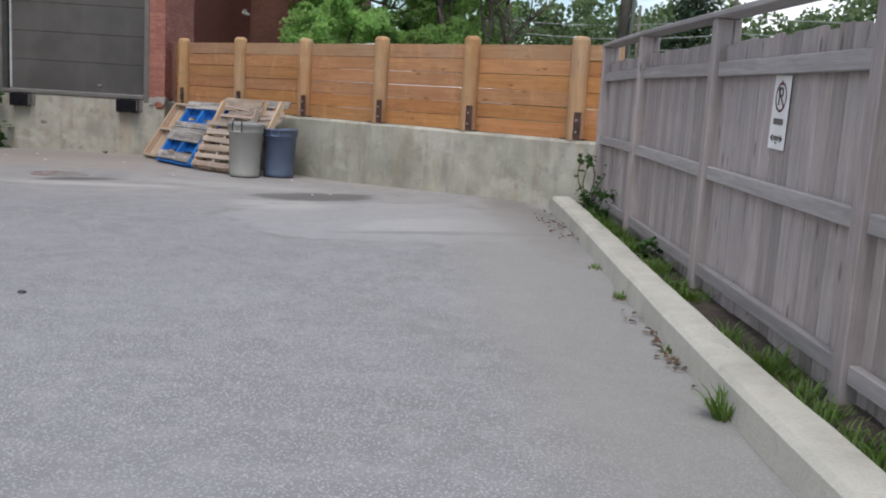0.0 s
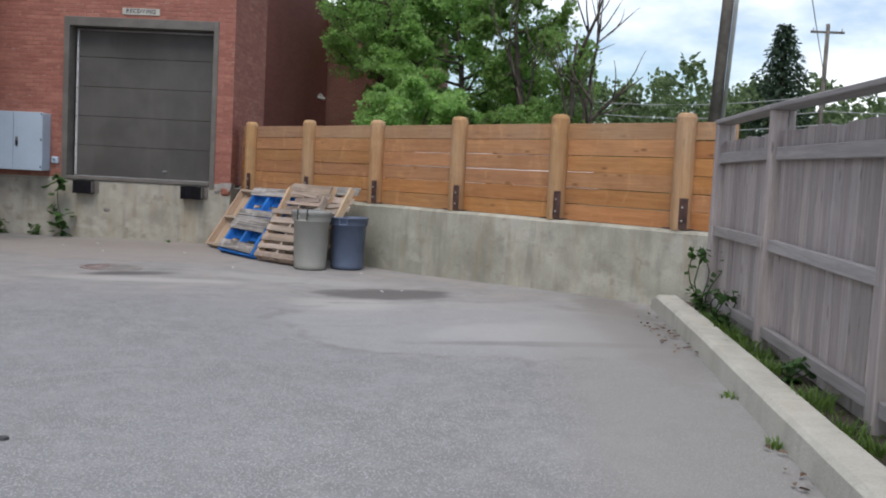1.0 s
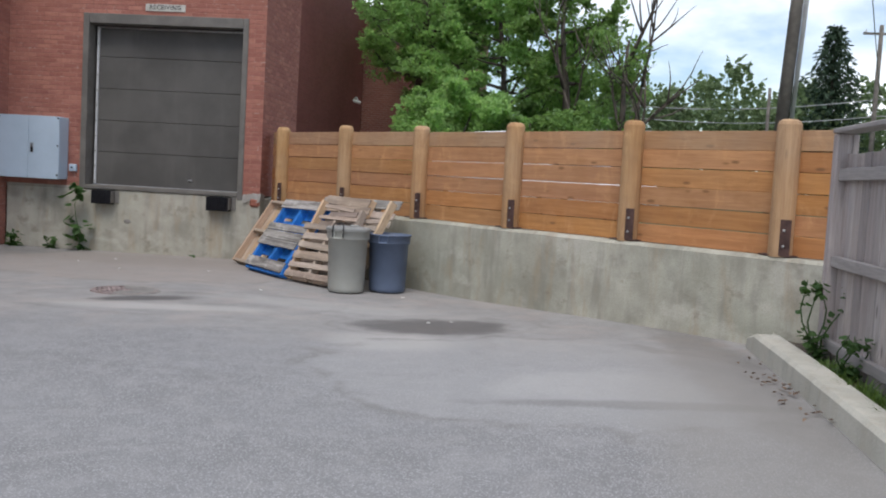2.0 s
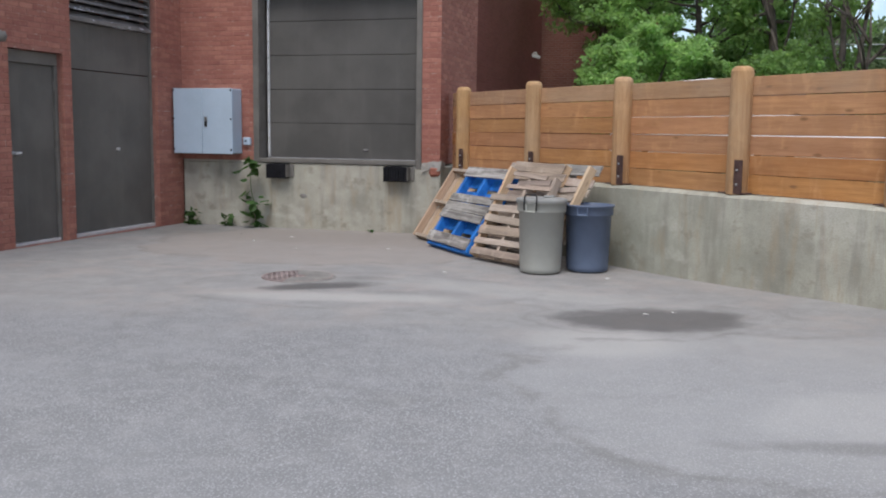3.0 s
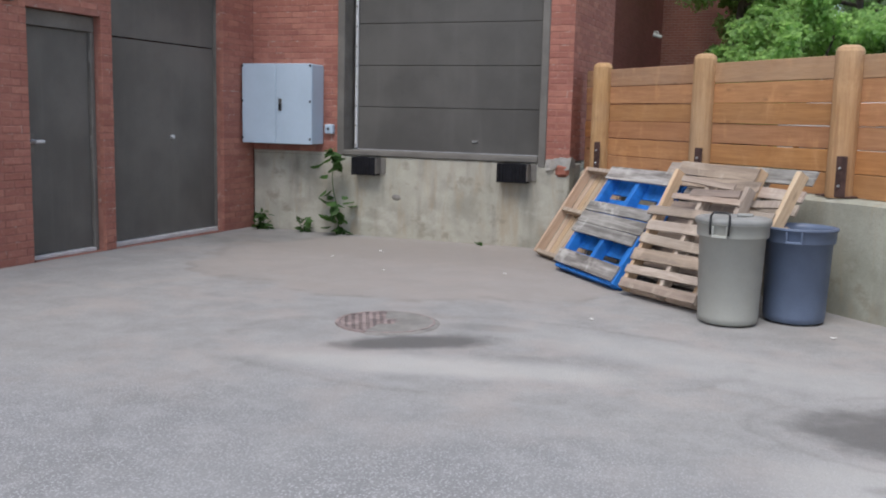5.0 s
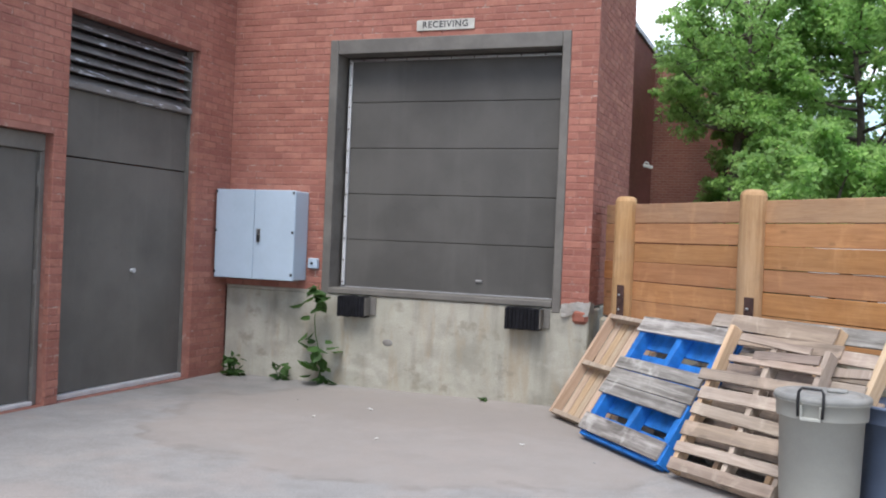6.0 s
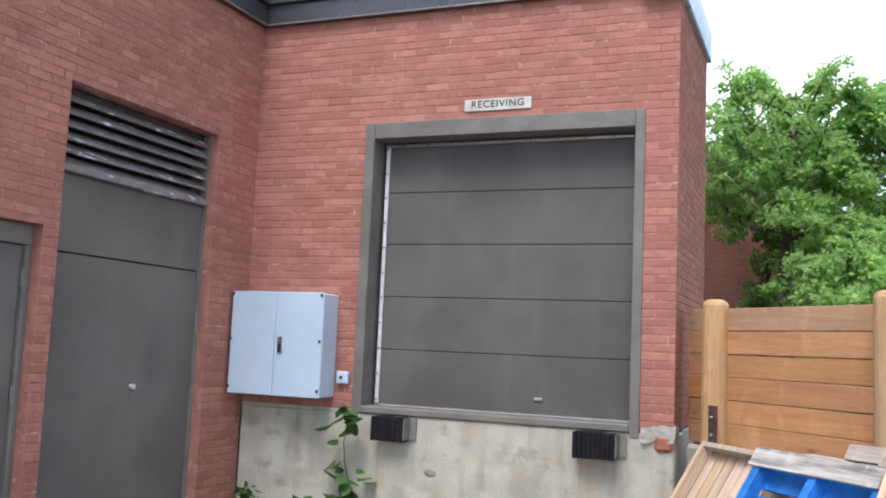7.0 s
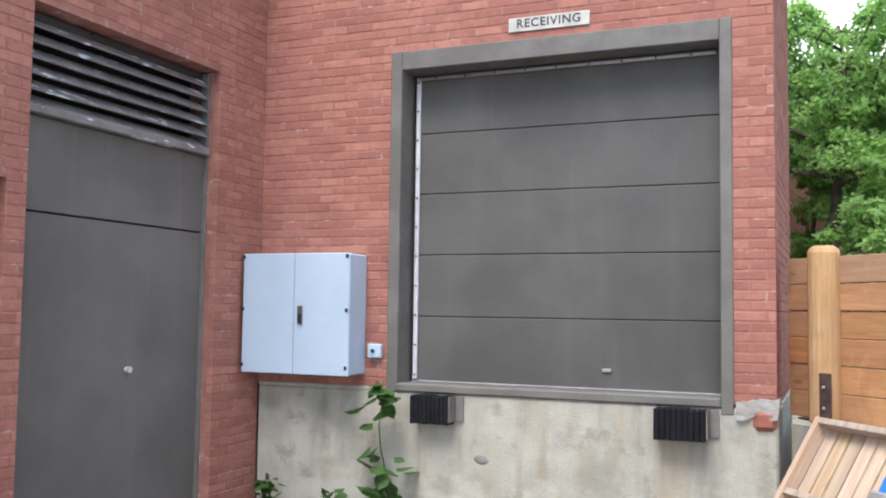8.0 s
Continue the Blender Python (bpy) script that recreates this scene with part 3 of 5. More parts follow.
def spans(lo, hi, cuts):
    out = [(lo, hi)]
    for a, b in cuts:
        out = [q for s, e in out for q in ((s, min(e, a)), (max(s, b), e)) if q[1] - q[0] > 0.02]
    return out


def lay_bricks(parent, m, width, z0, z1, holes, first=1.0, last=9.0, limit=300, seed=1, near=-1.0):
    """Running bond on the face of a wall (m: along, into the wall, up). Bricks between the heights first and last are pieces
    of their own up to the limit; the others are joined."""
    r = random.Random(seed)
    rows, single, verts, faces = int((z1 - z0) / COURSE), 0, [], []
    for i in range(rows):
        z = z0 + (i + 0.5) * COURSE
        cuts = [(a + 0.002, b - 0.002) for a, b, c, d in holes if c - 0.02 < z < d + 0.02]
        for s, e in spans(0.0, width, cuts):
            x = s
            step = BRICK_L if i % 2 == 0 else BRICK_L / 2 - JOINT / 2
            while e - x > 0.03:
                ln = min(step, e - x)
                if e - x - ln < 0.04:
                    ln = e - x
                key = round(ln, 3)
                out = -0.0025 + r.uniform(-0.0015, 0.0015)
                p = m @ pose(x + ln / 2, out, z + r.uniform(-0.001, 0.001), 0, 0, 0)
                if first <= z <= last and x > near and single < limit:
                    piece("brick", brick_mesh(ln), parent, p)
                    single += 1
                else:
                    h, n0 = BRICK_H / 2, len(verts)
                    for dz, dy, dx in ((-h, 0.03, 0), (-h, 0.004, 0), (-h + 0.004, 0, 0.004), (h - 0.004, 0, 0.004), (h, 0.004, 0), (h, 0.03, 0)):
                        for sx in (-1, 1):
                            verts.append(p @ Vector((sx * (key / 2 - dx), dy, dz)))
                    for q in range(5):
                        faces.append((n0 + 2 * q, n0 + 2 * q + 1, n0 + 2 * q + 3, n0 + 2 * q + 2))
                    for sx in (0, 1):
                        faces.append(tuple(n0 + 2 * q + sx for q in range(6)))
                x += ln + JOINT
                step = BRICK_L
    me = bpy.data.meshes.new("brickwork")
    me.from_pydata(verts, [], faces)
    me.materials.append(M_BRICK)
    piece("brickwork", me, parent, None, "", "stuff")


def wall_core(name, m, width, z0, z1, thick, holes, material, label):
    """A wall with thickness and openings through it, in blocks round the holes."""
    bm = bmesh.new()
    zs = sorted({z0, z1, *[h[2] for h in holes], *[h[3] for h in holes]})
    for a, b in zip(zs, zs[1:]):
        zc = (a + b) / 2
        for s, e in spans(0.0, width, [(h[0], h[1]) for h in holes if h[2] < zc < h[3]]):
            box(bm, s, e, 0.0005, thick, a, b, 0.0, m)
    return solo(name, bm, material, label, "wall", "structure")


FRONT_Y, LEFT_X, SIDE_X, EAVE = 16.4, -9.15, -5.24, 4.47
M_FRONT = basis((LEFT_X, FRONT_Y, 0), (1, 0, 0), (0, 1, 0), (0, 0, 1))
M_LEFT = basis((LEFT_X, FRONT_Y - 9.0, 0), (0, 1, 0), (-1, 0, 0), (0, 0, 1))
M_SIDE = basis((SIDE_X, FRONT_Y, 0), (0, 1, 0), (-1, 0, 0), (0, 0, 1))
FRONT_W, SIDE_W, LEFT_W = SIDE_X - LEFT_X, 1.8, 9.0
DOCK_X0, DOCK_X1, DOCK_Z0, DOCK_Z1 = -7.91, -5.62, 0.97, 3.33
FRONT_HOLES = [(-8.0 - LEFT_X, -5.5 - LEFT_X, 0.0, 3.475)]
# openings of the left wall, from its south end
DOOR2, DOOR1, DOOR3 = [(a - FRONT_Y + LEFT_W, b - FRONT_Y + LEFT_W, 0.0, h) for a, b, h in ((14.03, 15.8, 3.285), (13.0, 13.89, 2.22), (11.65, 12.6, 2.22))]
LEFT_HOLES = [DOOR2, DOOR1, DOOR3]

wall_north = wall_core("wall_north", M_FRONT, FRONT_W, 0.93, EAVE, 0.3, [(-8.0 - LEFT_X, -5.5 - LEFT_X, 0.93, 3.475)], M_MORTAR, "red brick wall above the loading dock")
wall_west = wall_core("wall_west", M_LEFT, LEFT_W, -0.1, EAVE, 0.3, LEFT_HOLES, M_MORTAR, "red brick side wall with two recessed doors")
wall_side = wall_core("wall_east", M_SIDE, SIDE_W, 0.93, EAVE - 0.02, 0.3, [], M_MORTAR, "red brick end wall of the dock building")

# concrete base of the dock
solo("dock_foundation", boxed(LEFT_X + 0.012, SIDE_X + 0.01, FRONT_Y - 0.012, FRONT_Y + 0.5, -0.1, 0.903, bevel=0.014), M_DOCK, "stained pale concrete loading dock base", "foundation", "structure")
solo("foundation_ledge", boxed(LEFT_X + 0.014, -8.003, FRONT_Y - 0.011, FRONT_Y + 0.28, 0.903, 0.93, bevel=0.006), M_DOCK, "concrete ledge under the cabinet", "foundation", "structure")
solo("side_foundation", boxed(SIDE_X - 0.35, SIDE_X + 0.008, FRONT_Y + 0.5, FRONT_Y + SIDE_W, -0.1, 0.92, bevel=0.01), M_DOCK, "concrete base of the end wall", "foundation", "structure")

# broken corner: patched mortar and a clay block
bm = boxed(-5.48, SIDE_X + 0.012, FRONT_Y - 0.03, FRONT_Y + 0.2, 0.86, 0.955)
bmesh.ops.subdivide_edges(bm, edges=list(bm.edges), cuts=7, use_grid_fill=True)
for v in bm.verts:
    v.co += Vector((0.012, 0.03, 0.03)) * noise.noise(v.co * 9) + Vector((0.004, 0.008, 0.012)) * noise.noise(v.co * 31)
    if v.co.z < 0.9:
        v.co.z -= 0.1 * max(0.0, -5.3 - v.co.x)
solo("mortar_patch", bm, M_STONE, "broken grey mortar at the dock's corner", "mortar", smooth=False)
bm = bmesh.new()
box(bm, -5.385, -5.235, FRONT_Y - 0.042, FRONT_Y + 0.1, 0.77, 0.905, 0.03)
solo("clay_block", bm, M_TERRA, "broken orange clay block set in the dock corner", "block")

# an old tie hole plugged with mortar
bm = bmesh.new()
lathe(bm, [(0, 0.006), (0.035, 0.005), (0.055, 0.001), (0.062, -0.01)], 18)
for v in bm.verts:
    v.co = Vector((v.co.x * (1.0 + 0.2 * noise.noise(v.co * 20)), v.co.y * 0.62, v.co.z))
bmesh.ops.transform(bm, matrix=pose(-7.23, FRONT_Y - 0.0125, 0.45, 90, 0, 0), verts=bm.verts)
solo("mortar_plug", bm, M_SILT, "grey-brown oval mortar plug in the dock wall", "mortar", smooth=True)

# roof edge: dark flashing in two bands, pale coping on the end wall
fascia = thing("roof_flashing", (LEFT_X, FRONT_Y, EAVE), "dark folded metal flashing along the roof edge", "flashing")
for nm, lo, hi, outw in (("lower_band", EAVE, EAVE + 0.2, 0.05), ("upper_band", EAVE + 0.2, EAVE + 0.4, 0.09)):
    bm = bmesh.new()
    box(bm, LEFT_X + outw, SIDE_X + 0.06, FRONT_Y - outw, FRONT_Y + 0.3, lo + 0.002, hi, 0.006)
    part(nm, bm, M_FASCIA, fascia)
    bm = bmesh.new()
    box(bm, LEFT_X - 0.3, LEFT_X + outw, FRONT_Y - LEFT_W, FRONT_Y + 0.3, lo + 0.002, hi, 0.006)
    part(nm, bm, M_FASCIA, fascia)
for a, b in (((LEFT_X + 0.055, FRONT_Y - 0.06, EAVE + 0.004), (SIDE_X + 0.06, FRONT_Y - 0.06, EAVE + 0.004)), ((LEFT_X + 0.06, FRONT_Y - 0.055, EAVE + 0.004), (LEFT_X + 0.06, FRONT_Y - LEFT_W, EAVE + 0.004))):
    bm = bmesh.new()
    tube(bm, (a, b), 0.009, 6)
    part("drip_edge", bm, M_STEEL, fascia, "pale metal drip edge")
bm = bmesh.new()
box(bm, SIDE_X - 0.3, SIDE_X + 0.045, FRONT_Y - 0.1, FRONT_Y + SIDE_W + 0.02, EAVE - 0.09, EAVE + 0.22, 0.01)
part("side_coping", bm, M_COPING, fascia, "pale blue metal coping")
# flat roof
bm = boxed(LEFT_X - 0.3, SIDE_X - 0.02, FRONT_Y + 0.3, FRONT_Y + SIDE_W, EAVE - 0.1, EAVE + 0.1)
box(bm, LEFT_X - 10, LEFT_X - 0.3, FRONT_Y - LEFT_W, FRONT_Y + SIDE_W, EAVE - 0.1, EAVE + 0.1)
solo("roof", bm, M_FASCIA, "dark flat roof of the dock building", "roof", "structure")
bm = tube(bmesh.new(), ((-8.9, FRONT_Y + SIDE_W + 0.3, EAVE + 0.1), (-8.9, FRONT_Y + SIDE_W + 0.3, EAVE + 2.4)), 0.03, 8)
solo("gas_pipe", bm, M_YELLOW, "yellow pipe on the upper brick wall", "pipe", smooth=True)
# the rest of the building behind, closing it off
bm = boxed(LEFT_X - 10, LEFT_X - 9.7, FRONT_Y - LEFT_W, FRONT_Y + 1.8, -0.1, EAVE)
box(bm, LEFT_X - 10, LEFT_X, FRONT_Y - LEFT_W - 0.3, FRONT_Y - LEFT_W, -0.1, EAVE)
box(bm, LEFT_X - 10, SIDE_X - 0.3, FRONT_Y + SIDE_W, FRONT_Y + SIDE_W + 0.3, -0.1, EAVE)
solo("wall_back", bm, M_FARBRICK, "plain brick outer walls of the building", "wall", "structure")

# ---- dock door ----
dock = thing("dock_door", (-6.75, FRONT_Y, 0.93), "closed dark taupe sectional loading dock door in a steel frame", "door")
for nm, b in (("frame_jamb", (-8.0, DOCK_X0, FRONT_Y - 0.018, FRONT_Y + 0.26, 0.9, 3.475)), ("frame_jamb", (DOCK_X1 + 0.04, -5.5, FRONT_Y - 0.018, FRONT_Y + 0.26, 0.86, 3.475)), ("frame_head", (DOCK_X0 + 0.001, DOCK_X1 + 0.039, FRONT_Y - 0.016, FRONT_Y + 0.26, DOCK_Z1, 3.474))):
    part(nm, boxed(*b, bevel=0.006), M_FRAME, dock)
part("sill", boxed(DOCK_X0, DOCK_X1 + 0.04, FRONT_Y - 0.03, FRONT_Y + 0.26, 0.906, 0.965, bevel=0.008), M_FRAME, dock, "worn dark steel sill")
DOOR_Y = FRONT_Y + 0.2
seams = [0.97, 1.46, 1.93, 2.4, 2.87, DOCK_Z1 + 0.02]
for a, b in zip(seams, seams[1:]):
    bm = bmesh.new()
    box(bm, DOCK_X0 + 0.02, DOCK_X1 + 0.03, DOOR_Y, DOOR_Y + 0.05, a + 0.0025, b - 0.0025, 0.005)
    part("door_panel", bm, M_DOOR, dock)
for x in (DOCK_X0 + 0.055, ):
    bm = bmesh.new()
    box(bm, x - 0.016, x + 0.016, DOOR_Y - 0.03, DOOR_Y - 0.002, 0.985, DOCK_Z1 - 0.02, 0.005)
    seal = part("side_seal", bm, M_SEAL, dock, "pale bolted seal strip")
    for i in range(11):
        z = 1.02 + i * 0.225
        bm = bmesh.new()
        bmesh.ops.create_uvsphere(bm, u_segments=8, v_segments=5, radius=0.009, matrix=Matrix.Translation((x, DOOR_Y - 0.03, z)))
        part("bolt", bm, M_BRACKET, seal)
bm = bmesh.new()
box(bm, DOCK_X0 + 0.05, DOCK_X1, DOOR_Y - 0.03, DOOR_Y - 0.002, DOCK_Z1 - 0.045, DOCK_Z1 - 0.02, 0.004)
seal = part("top_seal", bm, M_STEEL, dock, "grey top seal strip")
for i in range(9):
    bm = bmesh.new()
    bmesh.ops.create_uvsphere(bm, u_segments=8, v_segments=5, radius=0.009, matrix=Matrix.Translation((DOCK_X0 + 0.2 + i * 0.24, DOOR_Y - 0.03, DOCK_Z1 - 0.033)))
    part("bolt", bm, M_BRACKET, seal)
bm = bmesh.new()
box(bm, -6.41, -6.34, DOOR_Y - 0.015, DOOR_Y, 1.09, 1.115, 0.004)
part("pull_handle", bm, M_STEEL, dock, "small bright pull handle")
part("bottom_seal", boxed(DOCK_X0 + 0.02, DOCK_X1 + 0.03, DOOR_Y - 0.01, DOOR_Y + 0.04, 0.966, 0.977, bevel=0.003), M_SEAL_LOW, dock, "pale bottom weather strip")
# dark room behind
part("back_panel", boxed(DOCK_X0 - 0.1, DOCK_X1 + 0.1, DOOR_Y + 0.06, DOOR_Y + 0.1, 0.9, 3.47), M_BLACK, dock)


def dock_bumper(x0, x1, z0, z1):
    """A stack of upright rubber pads between two steel angles."""
    t = thing("dock_bumper", ((x0 + x1) / 2, FRONT_Y, z0), "black laminated rubber dock bumper on the concrete", "bumper", "dock bumpers")
    n = 9
    w = (x1 - x0 - 0.07) / n
    for i in range(n):
        d = 0.15 + 0.012 * rng.random()
        part("rubber_pad", boxed(x0 + i * w + 0.001, x0 + (i + 1) * w - 0.001, FRONT_Y - d, FRONT_Y - 0.012, z0 + 0.006 * rng.random(), z1 - 0.01 * rng.random(), bevel=0.006), M_RUBBER, t)
    part("steel_angle", boxed(x1 - 0.068, x1 - 0.058, FRONT_Y - 0.15, FRONT_Y - 0.012, z0 + 0.02, z1 - 0.01, bevel=0.002), M_FRAME, t)
    part("steel_flange", boxed(x1 - 0.058, x1, FRONT_Y - 0.03, FRONT_Y - 0.012, z0 + 0.02, z1 - 0.01, bevel=0.002), M_FRAME, t)


dock_bumper(-7.74, -7.37, 0.69, 0.9)
dock_bumper(-5.99, -5.59, 0.69, 0.9)

# ---- receiving sign ----
sign = thing("receiving_sign", (-6.757, FRONT_Y, 3.53), "cream plate lettered RECEIVING above the dock door", "sign")
part("plate", boxed(-7.058, -6.457, FRONT_Y - 0.016, FRONT_Y - 0.002, 3.53, 3.633, bevel=0.003), M_PLATE, sign)
lettering("RECEIVING", 0.088, pose(-6.757, FRONT_Y - 0.0175, 3.584, 90, 0, 0), M_INK, sign, "lettering", 1.13, 0.0016)

# ---- electrical cabinet ----
cab = thing("electrical_cabinet", (-8.635, FRONT_Y, 1.04), "pale blue-grey steel electrical cabinet on the brick wall", "cabinet")
CX0, CX1, CY, CZ0, CZ1, CS = -9.115, -8.18, 16.115, 1.015, 1.925, -8.655
part("body", boxed(CX0 + 0.006, CX1 - 0.004, CY + 0.02, FRONT_Y - 0.003, CZ0 + 0.004, CZ1 - 0.004, bevel=0.01), M_BOX, cab)
for a, b in ((CX0, CS - 0.002), (CS + 0.002, CX1)):
    dr = part("cabinet_door", boxed(a, b, CY, CY + 0.019, CZ0, CZ1, bevel=0.006), M_BOX, cab)
    if b == CX1:
        bm = boxed(CS + 0.035, CS + 0.085, CY - 0.008, CY, 1.39, 1.53, bevel=0.004)
        hd = part("handle", bm, M_STEEL, dr, "chrome handle plate")
        part("lever", boxed(CS + 0.05, CS + 0.085, CY - 0.03, CY - 0.008, 1.4, 1.47, bevel=0.008), M_BLACK, hd)
    ex = b - 0.02 if b == CX1 else a + 0.008
    for z in (1.075, 1.5, 1.9):
        part("hinge_pin", boxed(ex - 0.012, ex + 0.012, CY - 0.008, CY, z - 0.014, z + 0.014, bevel=0.003), M_BLACK, dr)
sw = thing("key_switch", (-8.09, FRONT_Y, 1.15), "small pale square key switch box beside the cabinet", "switch")
part("switch_box", boxed(-8.145, -8.035, FRONT_Y - 0.055, FRONT_Y - 0.003, 1.145, 1.25, bevel=0.008), M_BOX, sw)
part("key_barrel", tube(bmesh.new(), ((-8.095, FRONT_Y - 0.07, 1.2), (-8.095, FRONT_Y - 0.055, 1.2)), 0.014, 10), M_BLACK, sw)

# ---- doors of the left wall ----
DX = LEFT_X - 0.12
d2 = thing("door_2", (LEFT_X, 14.94, 0), "tall closed dark olive steel door with louvres above", "door", "", "structure")
Y0, Y1 = 14.03, 15.8
part("door_leaf", boxed(DX - 0.05, DX, Y0 + 0.02, Y1 - 0.02, 0.05, 2.06, bevel=0.004), M_DOOR2, d2)
part("transom_panel", boxed(DX - 0.05, DX + 0.002, Y0 + 0.02, Y1 - 0.02, 2.072, 2.64, bevel=0.004), M_DOOR2, d2)
part("threshold_strip", boxed(DX - 0.02, DX + 0.05, Y0 + 0.02, Y1 - 0.02, 0.0, 0.045, bevel=0.006), M_SEAL, d2, "pale metal threshold strip")
for a, b in ((Y0, Y0 + 0.02), (Y1 - 0.02, Y1)):
    part("frame_jamb", boxed(DX - 0.06, DX + 0.03, a, b, 0.0, 3.28, bevel=0.003), M_FRAME, d2)
part("lock_knob", tube(bmesh.new(), ((DX, 15.03, 1.085), (DX + 0.035, 15.03, 1.085)), (0.018, 0.022), 10), M_SEAL, d2, "small bright lock knob")
part("keyhole_plate", boxed(DX, DX + 0.006, 15.015, 15.045, 0.985, 1.035, bevel=0.002), M_FRAME, d2)
lv = part("louvre_frame", boxed(DX - 0.03, DX + 0.06, Y0 + 0.02, Y1 - 0.02, 2.645, 2.7, bevel=0.006), M_PEEL, d2, "peeling louvre frame")
# head strip coloured near-black for the shadow beneath the lintel
part("louvre_head_shadow", boxed(DX - 0.08, DX - 0.03, Y0 + 0.02, Y1 - 0.02, 3.225, 3.282, bevel=0.004), M_FASCIA, d2)
# added black sheet: its colour gives the deep shade between the slats
part("louvre_shade_sheet", boxed(DX - 0.16, DX - 0.14, Y0 + 0.02, Y1 - 0.02, 2.65, 3.29), M_BLACK, d2)
for i in range(6):
    z = 2.73 + i * 0.095
    mm = Matrix.Translation((DX - 0.02, 0, z)) @ Matrix.Rotation(radians(38), 4, "Y")
    part("louvre_slat", boxed(-0.065, 0.065, Y0 + 0.022, Y1 - 0.022, -0.006, 0.006, bevel=0.002, m=mm), M_PEEL, d2)

def side_door(name, y0, y1, label, lever):
    """A plain steel door in a painted frame; lever: the handle's side, the hinges are opposite."""
    t = thing(name, (LEFT_X, (y0 + y1) / 2, 0), label, "door", "", "structure")
    part("door_leaf", boxed(DX - 0.05, DX, y0 + 0.055, y1 - 0.055, 0.04, 2.07, bevel=0.004), M_DOOR2, t)
    part("frame_head", boxed(DX - 0.06, DX + 0.035, y0, y1, 2.075, 2.215, bevel=0.005), M_FRAME, t)
    for a, b in ((y0, y0 + 0.05), (y1 - 0.05, y1)):
        part("frame_jamb", boxed(DX - 0.06, DX + 0.034, a, b, 0.0, 2.073, bevel=0.005), M_FRAME, t)
    part("threshold_strip", boxed(DX - 0.02, DX + 0.05, y0 + 0.055, y1 - 0.055, 0.0, 0.035, bevel=0.005), M_SEAL, t, "pale metal threshold strip")
    hp = part("handle_plate", boxed(DX, DX + 0.008, y0 + 0.1, y0 + 0.15, 0.95, 1.13, bevel=0.002), M_FRAME, t)
    part("lever_handle", tube(bmesh.new(), ((DX + 0.005, y0 + 0.125, 1.06), (DX + 0.06, y0 + 0.125, 1.06), (DX + 0.065, y0 + 0.21, 1.06)), (0.022, 0.017, 0.014), 8), M_SEAL, hp, "chrome lever handle")
    for z in (0.25, 1.05, 1.85):
        part("hinge", tube(bmesh.new(), ((DX + 0.012, y1 - 0.05, z - 0.06), (DX + 0.012, y1 - 0.05, z + 0.06)), 0.012, 8), M_STEEL if lever else M_FRAME, t)
    part("back_panel", boxed(DX - 0.2, DX - 0.16, y0, y1, 0.0, 2.2), M_BLACK, t)


side_door("door_1", 13.0, 13.89, "closed dark olive steel side door with lever handle", 0)
side_door("door_3", 11.65, 12.6, "closed dark olive steel door with bright hinges", 1)
lamp = thing("wall_lamp", (LEFT_X, 12.8, 2.3), "small dark security lamp on the brick wall", "lamp")
part("mount", boxed(LEFT_X, LEFT_X + 0.04, 12.74, 12.86, 2.24, 2.4, bevel=0.008), M_FRAME, lamp)
bm = bmesh.new()
lathe(bm, [(0, 0.0), (0.05, 0.0), (0.07, 0.05), (0.06, 0.1), (0, 0.12)], 14, (LEFT_X + 0.09, 12.8, 2.26))
part("hood", bm, M_FRAME, lamp, smooth=True)

# ---- retaining wall with timber barrier ----
bm = bmesh.new()
n = 60
prof = []
for i in range(n + 1):
    s = -0.25 + i * 9.6 / n
    j = 0.008 * noise.noise((s * 2.2, 0, 1))
    prof.append([bm.verts.new(WALL @ Vector(p)) for p in ((s, 0.0, -0.15), (s, 0.0 + 0.4 * j, 0.4), (s, j * 0.5, WALL_TOP - 0.03 + j), (s, 0.03, WALL_TOP + j), (s, 0.32, WALL_TOP + j), (s, 0.32, -0.15))])
for a, b in zip(prof, prof[1:]):
    for q in range(5):
        bm.faces.new((a[q], b[q], b[q + 1], a[q + 1]))
bm.faces.new(prof[0])
bm.faces.new(prof[-1][::-1])
solo("retaining_wall", bm, M_CONC, "mottled grey-green concrete retaining wall", "wall", "structure")

SP = 1.58
barrier = thing("timber_barrier", WALL @ Vector((4, 0.1, WALL_TOP)), "orange-stained board barrier on round wooden posts", "fence")
POST_R = 0.1
for i in range(6):
    s = i * SP - 0.07
    bm = bmesh.new()
    h = 1.13 + 0.02 * rng.uniform(-1, 1)
    lathe(bm, [(0, 0), (POST_R, 0), (POST_R, h - 0.045), (POST_R - 0.012, h - 0.018), (POST_R - 0.04, h), (0, h + 0.004)], 16, WALL @ Vector((s, 0.11, WALL_TOP)))
    post = part("post", bm, M_POST, barrier, smooth=False)
    bk = part("bracket", boxed(0.01, 0.13, 0.0, 0.012, 0.0, 0.3, bevel=0.002, m=WALL @ pose(s, 0.018, WALL_TOP + 0.01)), M_BRACKET, post, "rusty steel bracket")
    part("base_plate", boxed(-0.15, 0.14, -0.075, 0.1, 0.0, 0.012, bevel=0.003, m=WALL @ pose(s, 0.1, WALL_TOP + 0.006)), M_BRACKET, post, "rusty steel base plate")
    for z in (0.09, 0.22):
        bm = bmesh.new()
        bmesh.ops.create_uvsphere(bm, u_segments=8, v_segments=5, radius=0.013, matrix=WALL @ pose(s + 0.075, 0.016, WALL_TOP + z))
        part("bolt", bm, M_STEEL, bk)
BH = 0.1715
